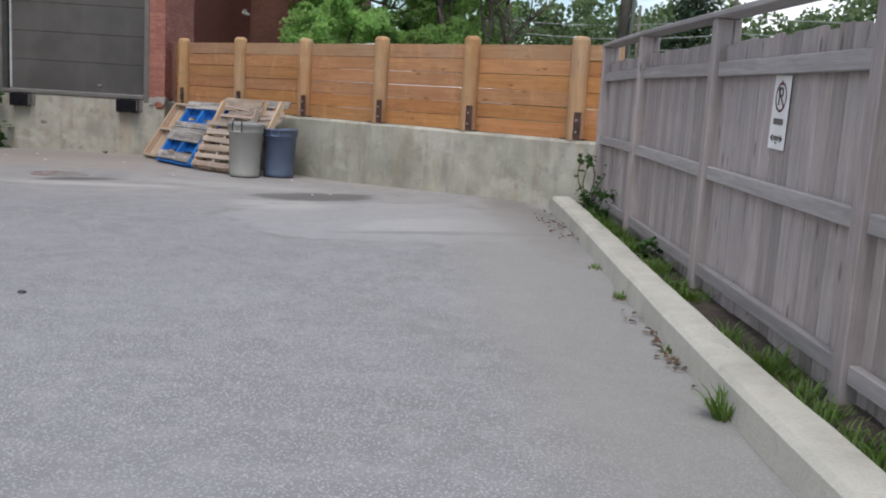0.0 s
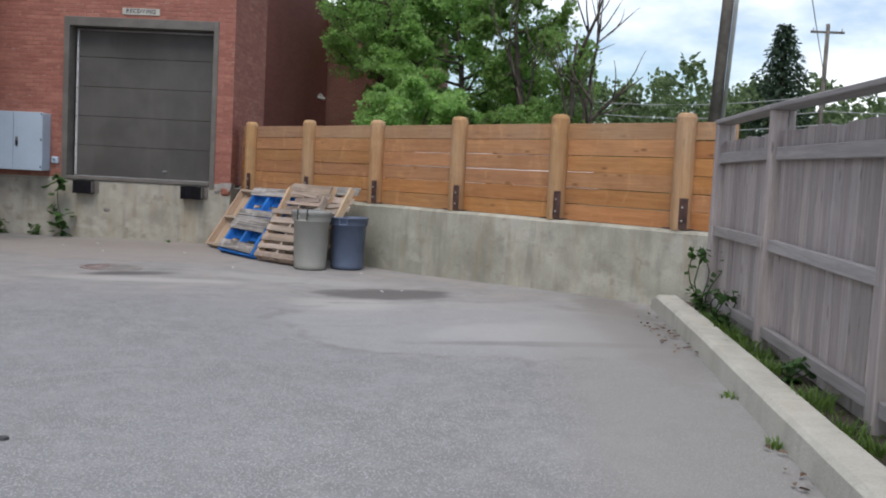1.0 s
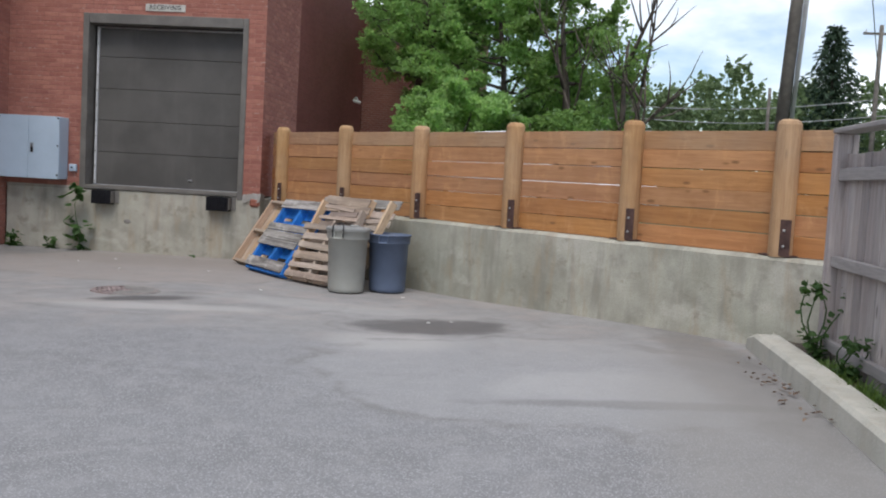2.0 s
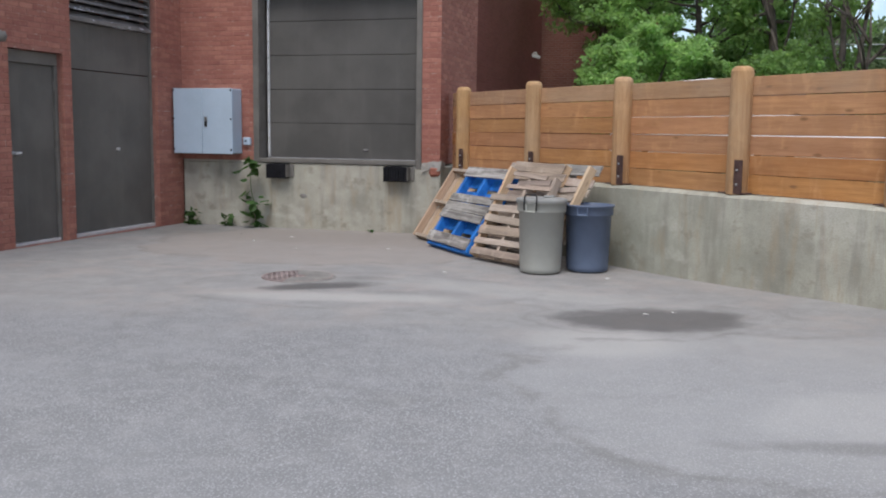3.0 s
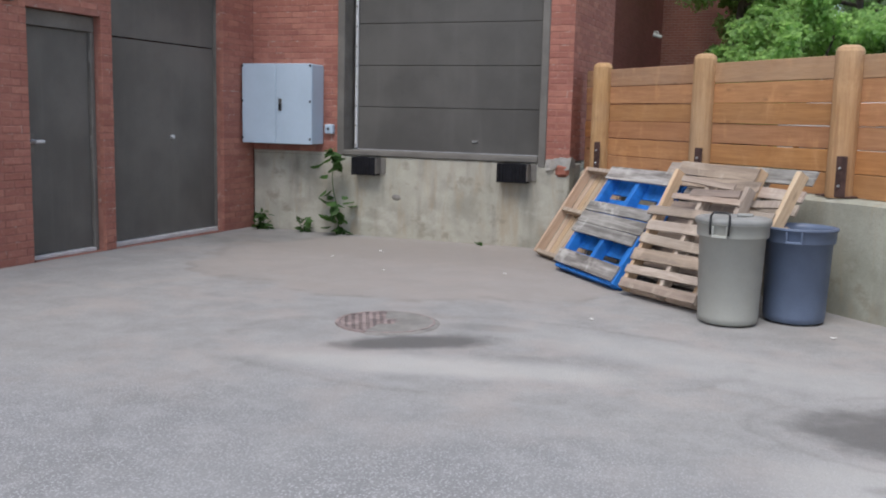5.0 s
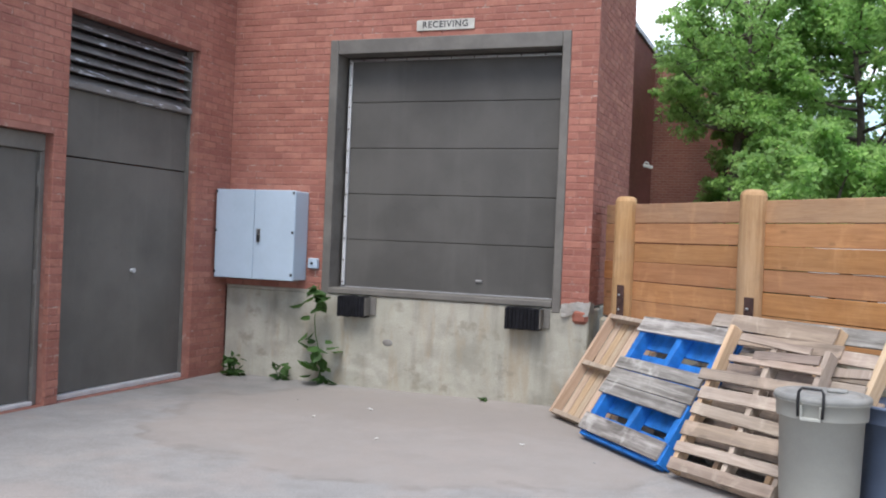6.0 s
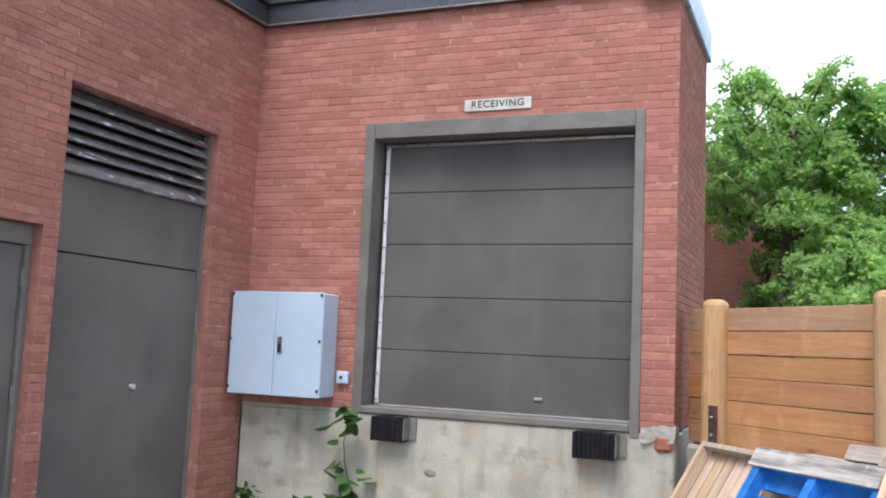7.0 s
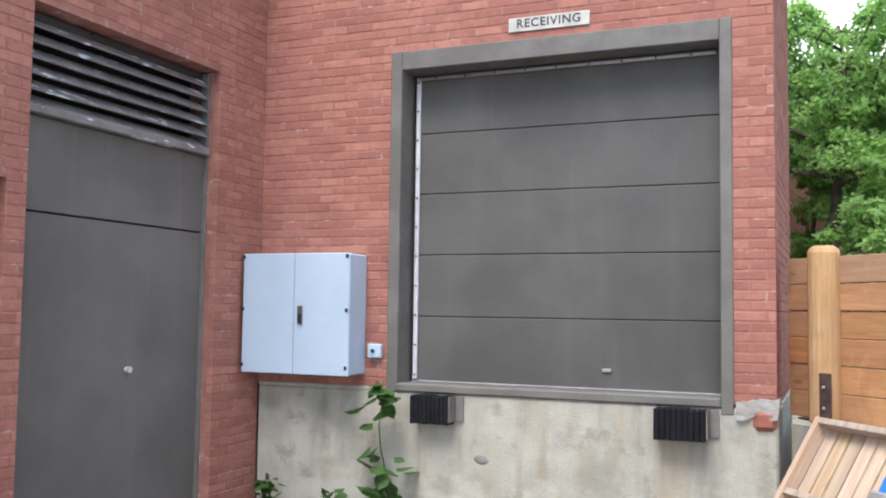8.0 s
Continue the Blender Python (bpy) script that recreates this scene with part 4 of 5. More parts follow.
for i in range(-1, 6):
    a, b = i * SP + 0.0, (i + 1) * SP
    if i == -1:
        a = -0.42
    if i == 5:
        b = a + 0.45
    for j in range(6):
        z = WALL_TOP + 0.005 + j * (BH + 0.003) + rng.uniform(-0.002, 0.002)
        ln = b - a - 0.004
        bm = boxed(-ln / 2, ln / 2, -0.019, 0.019, 0.0, BH - rng.uniform(0.0, 0.004), bevel=0.004)
        ob = piece("board", mesh_of("board", bm, M_CEDAR_TOP if j == 5 else M_CEDAR), barrier, WALL @ pose((a + b) / 2, 0.17 + rng.uniform(-0.004, 0.004), z, 0, rng.uniform(-0.12, 0.12), 0))

# ---- kerb and grey fence ----
bm = bmesh.new()
rows = []
for i in range(57):
    y = -3.0 + i * 0.25
    x, g = 0.5 + 0.0085 * y, rise(0.5, y)
    j = 0.006 * noise.noise((y * 1.7, 3, 1))
    k = 0.006 * noise.noise((y * 2.3, 8, 4))
    e = 0.05 if i == 56 else 0.0
    rows.append([bm.verts.new(p) for p in ((x + j, y, -0.1), (x + 0.012 + j, y, 0.125 - e + g), (x + 0.035 + k, y - e, 0.152 - e + k + g), (x + 0.2 + k, y - e, 0.154 - e + k + g), (x + 0.22, y, 0.135 + g), (x + 0.22, y, -0.1))])
for a, b in zip(rows, rows[1:]):
    for q in range(5):
        bm.faces.new((a[q], b[q], b[q + 1], a[q + 1]))
bm.faces.new(rows[0])
bm.faces.new(rows[-1][::-1])
solo("kerb", bm, M_KERB, "long pale concrete kerb beside the fence", "kerb", "structure")
bm = bmesh.new()
rows = []
for i in range(100):
    y = -3.0 + i * 0.145
    rows.append([bm.verts.new((0.71 + 0.006 * y + q * 0.1, y, 0.075 + rise(0.5, y) + 0.035 * noise.noise((q * 0.8, y * 2.1, 2)) + 0.004 * q)) for q in range(9)])
for a, b in zip(rows, rows[1:]):
    for q in range(8):
        bm.faces.new((a[q], b[q], b[q + 1], a[q + 1]))
solo("soil_strip", bm, M_SOIL, "dark soil strip between kerb and fence", "soil", "structure", smooth=True)

fence = thing("wooden_fence", (0.9, 6, 0.1), "weathered grey wooden board fence with rails and cap", "fence")
POSTS = [(1.01, 10.2), (1.015, 8.5), (1.02, 6.42), (1.025, 4.25), (1.03, 2.2), (1.035, 0.15)]
FALL = [0.04, 0.035, 0.0, -0.03, -0.05, -0.07]  # the fence steps down with the ground, post by post


def bay_axes(a, b):
    """Along the bay, away from the yard, up; the origin at the first post's face line."""
    d = Vector((b[0] - a[0], b[1] - a[1], 0)).normalized()
    return basis((a[0], a[1], 0), d, Vector((-d.y, d.x, 0)), (0, 0, 1))


for i, (a, b) in enumerate(zip(POSTS, POSTS[1:] + [(1.01, -1.6)])):
    m = bay_axes(a, b)
    fa, fb = FALL[i], FALL[min(i + 1, len(FALL) - 1)]
    part("post", boxed(-0.05, 0.05, -0.07, 0.03, 0.0, 1.765 + fa, bevel=0.006, m=m), M_GREYV, fence)
    part("post_block", boxed(-0.045, 0.05, 0.032, 0.08, 1.5 + fa, 1.764 + fa, bevel=0.006, m=m), M_GREYV, fence)
    if i == len(POSTS) - 1:
        break
    ln = math.hypot(b[0] - a[0], b[1] - a[1])
    tilt = -math.degrees(math.atan2(fb - fa, ln))
    for nm, lo, hi, d in (("top_rail", 1.425, 1.512, 0.045), ("middle_rail", 0.808, 0.889, 0.05), ("bottom_rail", 0.212, 0.29, 0.05)):
        bm = boxed(-ln / 2 + 0.052, ln / 2 - 0.052, -d, -0.002, lo, hi, bevel=0.005)
        piece(nm, mesh_of(nm, bm, M_GREYH), fence, m @ pose(ln / 2, 0, (fa + fb) / 2 + rng.uniform(-0.006, 0.006), 0, tilt, 0))
    bm = boxed(-ln / 2 - 0.02, ln / 2 - 0.024, -0.09, 0.07, 1.767, 1.803, bevel=0.006)
    piece("cap_board", mesh_of("cap_board", bm, M_GREYH), fence, m @ pose(ln / 2, 0, (fa + fb) / 2, 0, tilt, 0))
    n = round(ln / 0.14)
    w = ln / n
    for k in range(n):
        bm = boxed(-w / 2 + 0.005, w / 2 - 0.005, 0, 0.02, 0.0, 1.54, bevel=0.005)
        piece("picket", mesh_of("picket", bm, M_GREYV), fence, m @ pose((k + 0.5) * w, rng.uniform(0, 0.008), 0.085 + fa + (fb - fa) * (k + 0.5) / n + rng.uniform(-0.012, 0.012), 0, rng.uniform(-0.25, 0.25), 0))

# ---- pallets leaning in the corner ----
def pallet_frame(o, u, v):
    u, v = Vector(u).normalized(), Vector(v).normalized()
    return basis(o, u, v, u.cross(v))


def slab(name, t, m, x0, x1, y0, y1, z0, z1, material, turn=0.0, bevel=0.003, label=""):
    """A board of a pallet in the pallet's own axes."""
    cx, cy = (x0 + x1) / 2, (y0 + y1) / 2
    bm = boxed(x0 - cx, x1 - cx, y0 - cy, y1 - cy, z0, z1, bevel=bevel)
    if x1 - x0 > y1 - y0:
        bmesh.ops.subdivide_edges(bm, edges=[e for e in bm.edges if abs(e.verts[0].co.x - e.verts[1].co.x) > 0.5 * (x1 - x0)], cuts=3)
        for v in bm.verts:
            v.co.y += 0.004 * noise.noise((v.co.x * 5, cy * 9, cx))
            v.co.z += 0.003 * noise.noise((v.co.x * 4, cy * 7, 3 + cx))
    return piece(name, mesh_of(name, bm, material), t, m @ pose(cx, cy, 0, 0, 0, turn), label)


UA, VA = (0.656, -0.755, 0), (0.415, 0.361, 0.835)
# unpainted pine frame with boards along its length
m = pallet_frame((-5.43, 15.85, 0.05), UA, VA)
t = thing("pine_pallet", m.translation, "fresh unpainted pine pallet frame leaning in the corner", "pallet", "pallets in the corner")
for x in (0.0, 0.98):
    slab("stringer", t, m, x, x + 0.04, 0, 1.02, -0.09, 0.0, M_PINE)
for y in (0.0, 0.5, 0.98):
    slab("crosspiece", t, m, 0.042, 0.978, y, y + 0.04, -0.08, -0.004, M_PINE_STR)
for i in range(9):
    x = 0.045 + i * 0.105
    slab("board", t, m, x, x + 0.09, 0.005, 1.015, -0.108, -0.091, M_PINE)

# blue pallet
m = pallet_frame((-5.01, 15.07, 0.07), UA, VA)
t = thing("blue_pallet", m.translation, "blue-painted pallet with weathered grey face boards", "pallet", "pallets in the corner")
BW, BL = 1.12, 1.06
for x in (0.02, 0.53, 1.03):
    slab("stringer", t, m, x, x + 0.065, 0.02, BL, -0.115, -0.02, M_BLUE)
for y, h in ((0.02, 0.14), (0.35, 0.1), (0.455, 0.12), (0.585, 0.1), (0.93, 0.13)):
    slab("face_board", t, m, -0.01 + rng.uniform(-0.01, 0.01), BW - 0.03 + rng.uniform(-0.02, 0.02), y, y + h, -0.018, 0.0, M_GREYBOARD, rng.uniform(-0.8, 0.8))
for y, h in ((0.0, 0.2), (0.245, 0.24), (0.49, 0.29), (0.828, 0.235)):
    slab("back_board", t, m, 0.01, BW - 0.01, y, y + h, -0.135, -0.116, M_BLUE)
slab("end_block", t, m, 1.0, 1.12, 0.0, 0.15, -0.115, -0.021, M_BLUE)
slab("bottom_lath", t, m, 0.02, 1.08, -0.012, 0.018, -0.11, -0.03, M_BLUE)

UC, VC = (0.797, -0.604, 0), (0.302, 0.3985, 0.866)
# slatted pallet in front
m = pallet_frame((-4.2, 14.13, 0.07), UC, VC)
t = thing("slatted_pallet", m.translation, "worn raw wood pallet with close slats, some broken", "pallet", "pallets in the corner")
for x in (0.0, 0.4, 0.78):
    slab("stringer", t, m, x, x + 0.04, 0.0, 1.08 if x < 0.1 else 0.98, -0.11, -0.017, M_PINE if x < 0.1 else M_PINE_STR)
for i, y in enumerate((0.0, 0.135, 0.265, 0.395, 0.53, 0.665, 0.8)):
    ln = (0.82, 0.83, 0.82, 0.84, 0.83, 0.84, 0.82)[i]
    slab("slat", t, m, (0.0, 0.0, -0.01, 0.0, 0.0, -0.06, 0.12)[i], ln, y + rng.uniform(-0.012, 0.012), y + (0.085, 0.07, 0.09, 0.075, 0.08, 0.07, 0.06)[i], -0.016, 0.0 + 0.004 * (i % 2), (M_PINE_OLD, M_PINE_OLD, M_PINE_DARK)[i % 3], rng.uniform(-2.0, 2.0))
slab("broken_slat", t, m, 0.3, 0.78, 0.86, 0.92, -0.016, 0.002, M_PINE_DARK, 3.0)
slab("broken_slat", t, m, 0.14, 0.7, 0.95, 1.0, -0.016, 0.0, M_PINE_OLD, -4.0)
for y in (0.0, 0.25, 0.5, 0.75, 0.98):
    slab("back_slat", t, m, 0.0, 0.82, y, y + 0.09, -0.128, -0.111, M_PINE_DARK, rng.uniform(-0.6, 0.6))

UD, VD = (0.733, -0.68, 0), (0.34, 0.367, 0.866)
# wide pallet behind, stringers outwards
m = pallet_frame((-4.24, 14.5, 0.065), UD, VD)
t = thing("open_pallet", m.translation, "raw wood pallet leaning with its stringers outwards", "pallet", "pallets in the corner")
for x in (0.0, 0.42, 0.86, 1.26):
    slab("stringer", t, m, x, x + 0.045, 0.0, 1.13, -0.1, -0.006, M_PINE)
slab("top_board", t, m, 0.0, 0.92, 1.0, 1.12, -0.006, 0.012, M_PINE_OLD, -1.0)
slab("top_board", t, m, 0.05, 1.36, 1.06, 1.18, -0.12, -0.102, M_GREYBOARD, 0.6)
for y in (0.1, 0.28, 0.46, 0.64, 0.81, 0.93):
    slab("back_board", t, m, -0.01, 1.34, y, y + 0.09, -0.12, -0.101, M_PINE_OLD, rng.uniform(-0.7, 0.7))
slab("upper_slat", t, m, 0.4, 1.28, 0.7, 0.76, -0.005, 0.011, M_PINE_OLD, 1.2)
slab("upper_slat", t, m, 0.0, 1.3, 0.57, 0.64, -0.005, 0.011, M_PINE_DARK, -0.8)
slab("loose_slat", t, m, 0.88, 1.27, 0.8, 0.86, -0.02, 0.004, M_PINE_STR, 5.0)
slab("loose_slat", t, m, 0.45, 0.85, 0.84, 0.9, -0.005, 0.012, M_PINE_OLD, -3.0)

# grey pallet against the wall, only its upper end showing
m = pallet_frame((-4.42, 14.98, 0.06), UD, (0.36, 0.39, 0.848))
t = thing("grey_pallet", m.translation, "weathered grey pallet behind the others", "pallet", "pallets in the corner")
for x in (0.0, 0.55, 1.1):
    slab("stringer", t, m, x, x + 0.04, 0.0, 1.12, -0.1, -0.017, M_GREYBOARD)
for y in (0.05, 0.3, 0.55, 0.8, 1.02):
    slab("board", t, m, -0.02, 1.2, y, y + 0.11, -0.016, 0.0, M_PINE_OLD if y > 1 else M_GREYBOARD, rng.uniform(-0.6, 0.6))
for y in (0.0, 0.5, 1.0):
    slab("back_board", t, m, 0.0, 1.14, y, y + 0.1, -0.118, -0.101, M_GREYBOARD)
# loose boards lying on the wall's ledge
for i, (s, ln, rz) in enumerate(((0.72, 0.5, 4.0), (1.2, 0.9, -3.0))):
    bm = boxed(-ln / 2, ln / 2, -0.05, 0.05, 0, 0.022, bevel=0.003)
    ob = solo("loose_board", bm, M_GREYBOARD if i == 0 else M_PINE_OLD, "loose weathered board on the wall ledge", "board", group="loose boards")
    ob.matrix_basis = WALL @ pose(s + 0.2, -0.02, WALL_TOP + 0.01 + 0.03 * i, 0, 0, rz)

# ---- bins ----
def bin_body(t, material, c, r0, r1, h, label):
    """A tapered tub with a wide rim band and moulded base, hollow."""
    bm = bmesh.new()
    lathe(bm, [(0, 0.012), (r0 - 0.02, 0.0), (r0, 0.012), (r0 + 0.004, 0.05), (r1 - 0.018, h - 0.11), (r1 - 0.004, h - 0.105), (r1, h - 0.095), (r1 + 0.002, h - 0.02), (r1 + 0.014, h - 0.016), (r1 + 0.014, h), (r1 - 0.006, h + 0.002), (r1 - 0.016, h - 0.03), (r0 - 0.01, 0.03), (0, 0.03)], 40, c)
    ob = part("tub", bm, material, t, label, smooth=True)
    return ob


def side_handle(t, material, c, r, z, turn):
    """A moulded grip on the rim band: plate with a hollow under a bar."""
    mm = Matrix.Translation(c) @ Matrix.Rotation(radians(turn), 4, "Z")
    bm = bmesh.new()
    for a in ((-0.055, -0.043, 0), (0.043, 0.055, 0)):
        box(bm, a[0], a[1], -r - 0.022, -r + 0.012, z - 0.05, z + 0.03, 0.004, mm)
    box(bm, -0.055, 0.055, -r - 0.024, -r + 0.012, z - 0.052, z - 0.034, 0.004, mm)
    return part("grip", bm, material, t)


c = (-3.29, 13.51, 0.0)
t = thing("grey_bin", c, "grey-beige plastic rubbish bin with its lid on", "bin", "rubbish bins")
bin_body(t, M_BIN, c, 0.2, 0.24, 0.705, "")
bm = bmesh.new()
lathe(bm, [(0.25, 0.693), (0.256, 0.7), (0.255, 0.716), (0.247, 0.727), (0.234, 0.731), (0.222, 0.722), (0.205, 0.724), (0.19, 0.736), (0.12, 0.742), (0.105, 0.734), (0, 0.738)], 40, c)
lid = part("lid", bm, M_BINLID, t, "grey moulded lid", smooth=True)
part("lid_grip", boxed(c[0] + 0.02, c[0] + 0.13, c[1] - 0.03, c[1] + 0.03, 0.735, 0.758, bevel=0.008), M_BINLID, lid)
mm = Matrix.Translation(c) @ Matrix.Rotation(radians(-14), 4, "Z")
bm = bmesh.new()
tube(bm, [mm @ Vector(p) for p in ((-0.062, -0.262, 0.625), (-0.066, -0.262, 0.705), (-0.064, -0.255, 0.755), (-0.05, -0.245, 0.775), (0.05, -0.245, 0.775), (0.064, -0.255, 0.755), (0.066, -0.262, 0.705), (0.062, -0.262, 0.625))], 0.008, 8)
part("locking_bail", bm, M_BLACK, t, "black lid-locking handle", smooth=True)
side_handle(t, M_BIN, c, 0.24, 0.655, -14)
c = (-2.868, 13.8, 0.0)
t = thing("blue_bin", c, "slate-blue plastic rubbish bin without a lid", "bin", "rubbish bins")
bin_body(t, M_BINBLUE, c, 0.205, 0.243, 0.665, "")
side_handle(t, M_BINBLUE, c, 0.244, 0.615, -6)

# ---- yard details ----
dc, DR = (-5.35, 12.31, 0.004), 0.335
t = thing("drain_cover", dc, "rusty round cast-iron drain grate, half silted over", "drain")
bm = bmesh.new()
lathe(bm, [(DR - 0.03, -0.02), (DR - 0.03, 0.008), (DR - 0.004, 0.008), (DR, -0.02)], 48, dc)
part("rim", bm, M_RUST, t)
# flat black disc just under the bar tops paints the holes' dark depth
bm = bmesh.new()
lathe(bm, [(0, 0.0035), (DR - 0.032, 0.0035), (DR - 0.03, -0.02)], 48, dc)
part("pit_shade", bm, M_BLACK, t)
mm = Matrix.Translation(dc) @ Matrix.Rotation(radians(28), 4, "Z")
for pitch, wide, top, turned in ((0.058, 0.013, 0.0075, 0), (0.047, 0.011, 0.0066, 90)):
    count = int((DR - 0.04) / pitch)
    for i in range(-count, count + 1):
        o = i * pitch
        ln = math.sqrt((DR - 0.029) ** 2 - o * o)
        part("bar", boxed(-ln, ln, o - wide, o + wide, -0.004, top, m=mm @ pose(0, 0, 0, 0, 0, turned)), M_RUST, t)
bm = bmesh.new()
rings = []
for q in range(7):
    rings.append([])
    for a in range(28):
        an = math.radians(-100 + 200 * a / 27 + 14)
        inner = 0.05 + 0.05 * noise.noise((a * 0.45, 2, 1))
        rad = inner + (DR + 0.03 + 0.015 * noise.noise((a * 0.8, 5, 1)) - inner) * q / 6
        hgt = (0.0, 0.011, 0.0135, 0.014, 0.013, 0.01, -0.004)[q] + 0.002 * noise.noise((a * 0.9, q * 1.3, 3))
        rings[-1].append(bm.verts.new((dc[0] + rad * math.cos(an), dc[1] + rad * math.sin(an), dc[2] + hgt)))
for u, w in zip(rings, rings[1:]):
    for a in range(27):
        bm.faces.new((u[a], u[a + 1], w[a + 1], w[a]))
part("silt", bm, M_SILT, t, "grey-brown silt over half of the grate", smooth=True)
bm = bmesh.new()
lathe(bm, [(0, 0.002), (0.014, 0.002), (0.016, 0.004), (0.022, 0.004), (0.025, -0.01)], 20, (-2.92, 5.745, 0.0))
solo("survey_cap", bm, M_FASCIA, "small dark metal cap set in the asphalt", "cap")

# ---- no-parking sign on the fence ----
FM = bay_axes(POSTS[2], POSTS[3])
SP0 = FM @ Vector((1.055, -0.006, 1.222))
sg = thing("parking_sign", SP0, "white no-parking plate screwed to the grey fence", "sign")
sm = FM @ pose(1.055, -0.006, 1.222, 90, 0, 0) @ pose(0, 0, 0, 0, 0, -2)
part("plate", boxed(-0.11, 0.11, -0.183, 0.183, -0.004, 0.0, bevel=0.0015, m=sm), M_WHITE, sg)
bm = bmesh.new()
for i in range(28):
    a0, a1 = 2 * math.pi * i / 28, 2 * math.pi * (i + 1) / 28
    for q in ((0.075, 0.061),):
        vs = [bm.verts.new(sm @ Vector((r * math.cos(a), 0.075 + r * math.sin(a), 0.0015))) for r, a in ((q[0], a0), (q[0], a1), (q[1], a1), (q[1], a0))]
        bm.faces.new(vs)
part("ring", bm, M_REDINK, sg)
part("slash", boxed(-0.07, 0.07, -0.006, 0.006, 0.001, 0.0025, m=sm @ pose(0, 0.075, 0, 0, 0, -45)), M_REDINK, sg)
lettering("P", 0.13, sm @ pose(-0.003, 0.075, 0.002), M_INK, sg, "letter")
for y, w, h in ((-0.045, 0.13, 0.03), (-0.128, 0.08, 0.022)):
    part("text_bar", boxed(-w / 2, w / 2, y - h / 2, y + h / 2, 0.001, 0.0022, m=sm), M_FRAME, sg)
for s in (-1, 1):
    bm = bmesh.new()
    vs = [bm.verts.new(sm @ Vector((s * a, -0.128 + b, 0.002))) for a, b in ((0.05, 0.022), (0.085, 0.0), (0.05, -0.022))]
    bm.faces.new(vs)
    part("arrow", bm, M_INK, sg)
for y in (-0.15, 0.155):
    bm = bmesh.new()
    bmesh.ops.create_uvsphere(bm, u_segments=8, v_segments=5, radius=0.006, matrix=sm @ pose(0, y, 0.002))
    part("screw", bm, M_STEEL, sg)


# ---- plants ----
def leaf_blades(verts, faces, p, d, up, ln, w, fold=0.25):
    """One leaf: two halves folded along the midrib, pointed at both ends."""
    side = d.cross(up).normalized()
    nrm = side.cross(d).normalized()
    n0 = len(verts)
    mid = p + d * ln * 0.5
    verts += [p, p + d * ln * 0.35 + side * w * 0.5 + nrm * w * fold, p + d * ln * 0.7 + side * w * 0.36 + nrm * w * fold, p + d * ln, p + d * ln * 0.7 - side * w * 0.36 + nrm * w * fold, p + d * ln * 0.35 - side * w * 0.5 + nrm * w * fold]
    faces += [(n0, n0 + 1, n0 + 2, n0 + 3), (n0, n0 + 3, n0 + 4, n0 + 5)]


def raw_mesh(name, verts, faces, material):
    me = bpy.data.meshes.new(name)
    me.from_pydata(verts, [], faces)
    me.materials.append(material)
    return me


def rand_dir(r):
    z, a = r.uniform(-1, 1), r.uniform(0, 2 * math.pi)
    q = math.sqrt(1 - z * z)
    return Vector((q * math.cos(a), q * math.sin(a), z))


def weed(place, height, leaves, size, seed, label, stems=1, lean_by=0.25):
    r = random.Random(seed)
    t = thing("weed", place, label, "plant", "weeds")
    base = Vector(place)
    for s in range(stems):
        lean = Vector((r.uniform(-lean_by, lean_by), r.uniform(-0.8, 0.08) * lean_by, 1)).normalized()
        pts = [base + Vector((0.03 * s, 0, -0.02)) + lean * height * k / 6 + Vector((0.03 * math.sin(k * 1.3 + s), -0.01 * k, 0)) for k in range(7)]
        bm = tube(bmesh.new(), pts, [0.008 - 0.0008 * k for k in range(7)], 6)
        part("stem", bm, M_WEED, t)
        for i in range(leaves // stems):
            k = r.choice((r.uniform(0.05, 0.4), r.uniform(0.05, 0.4), r.uniform(0.82, 1.0), r.uniform(0.1, 1.0)))
            p = pts[int(k * 5.99)].lerp(pts[min(6, int(k * 5.99) + 1)], (k * 5.99) % 1)
            d = (rand_dir(r) * 0.8 + Vector((0, -0.3, -0.4))).normalized()
            p = p + Vector((d.x, d.y, 0.15)) * size * r.uniform(0.1, 0.7)
            verts, faces = [], []
            ln = size * r.uniform(0.55, 1.15)
            leaf_blades(verts, faces, p, d, Vector((0, 0, 1)) + rand_dir(r) * 0.4, ln, ln * 0.92, -0.12)
            piece("leaf", raw_mesh("leaf", verts, faces, M_WEED), t)


weed((-7.94, 16.3, 0.0), 1.02, 46, 0.165, 3, "tall broad-leaved weed growing against the dock wall", 1, 0.05)
weed((-8.38, 16.32, 0.0), 0.17, 26, 0.1, 4, "small broad-leaved weed at the foot of the dock wall", 2)
weed((-8.98, 16.3, 0.0), 0.22, 42, 0.11, 5, "bushy low weed in the wall corner", 3)
weed((-6.2, 16.34, 0.0), 0.05, 8, 0.05, 6, "tiny weed at the foot of the dock wall", 2)
weed((0.84, 10.1, 0.16), 0.62, 150, 0.06, 8, "leafy weeds climbing at the end of the grey fence", 4)
weed((0.84, 9.4, 0.15), 0.35, 110, 0.06, 9, "leafy weeds between kerb and fence", 4)
weed((0.86, 7.5, 0.13), 0.16, 60, 0.06, 10, "low weeds between kerb and fence", 4)


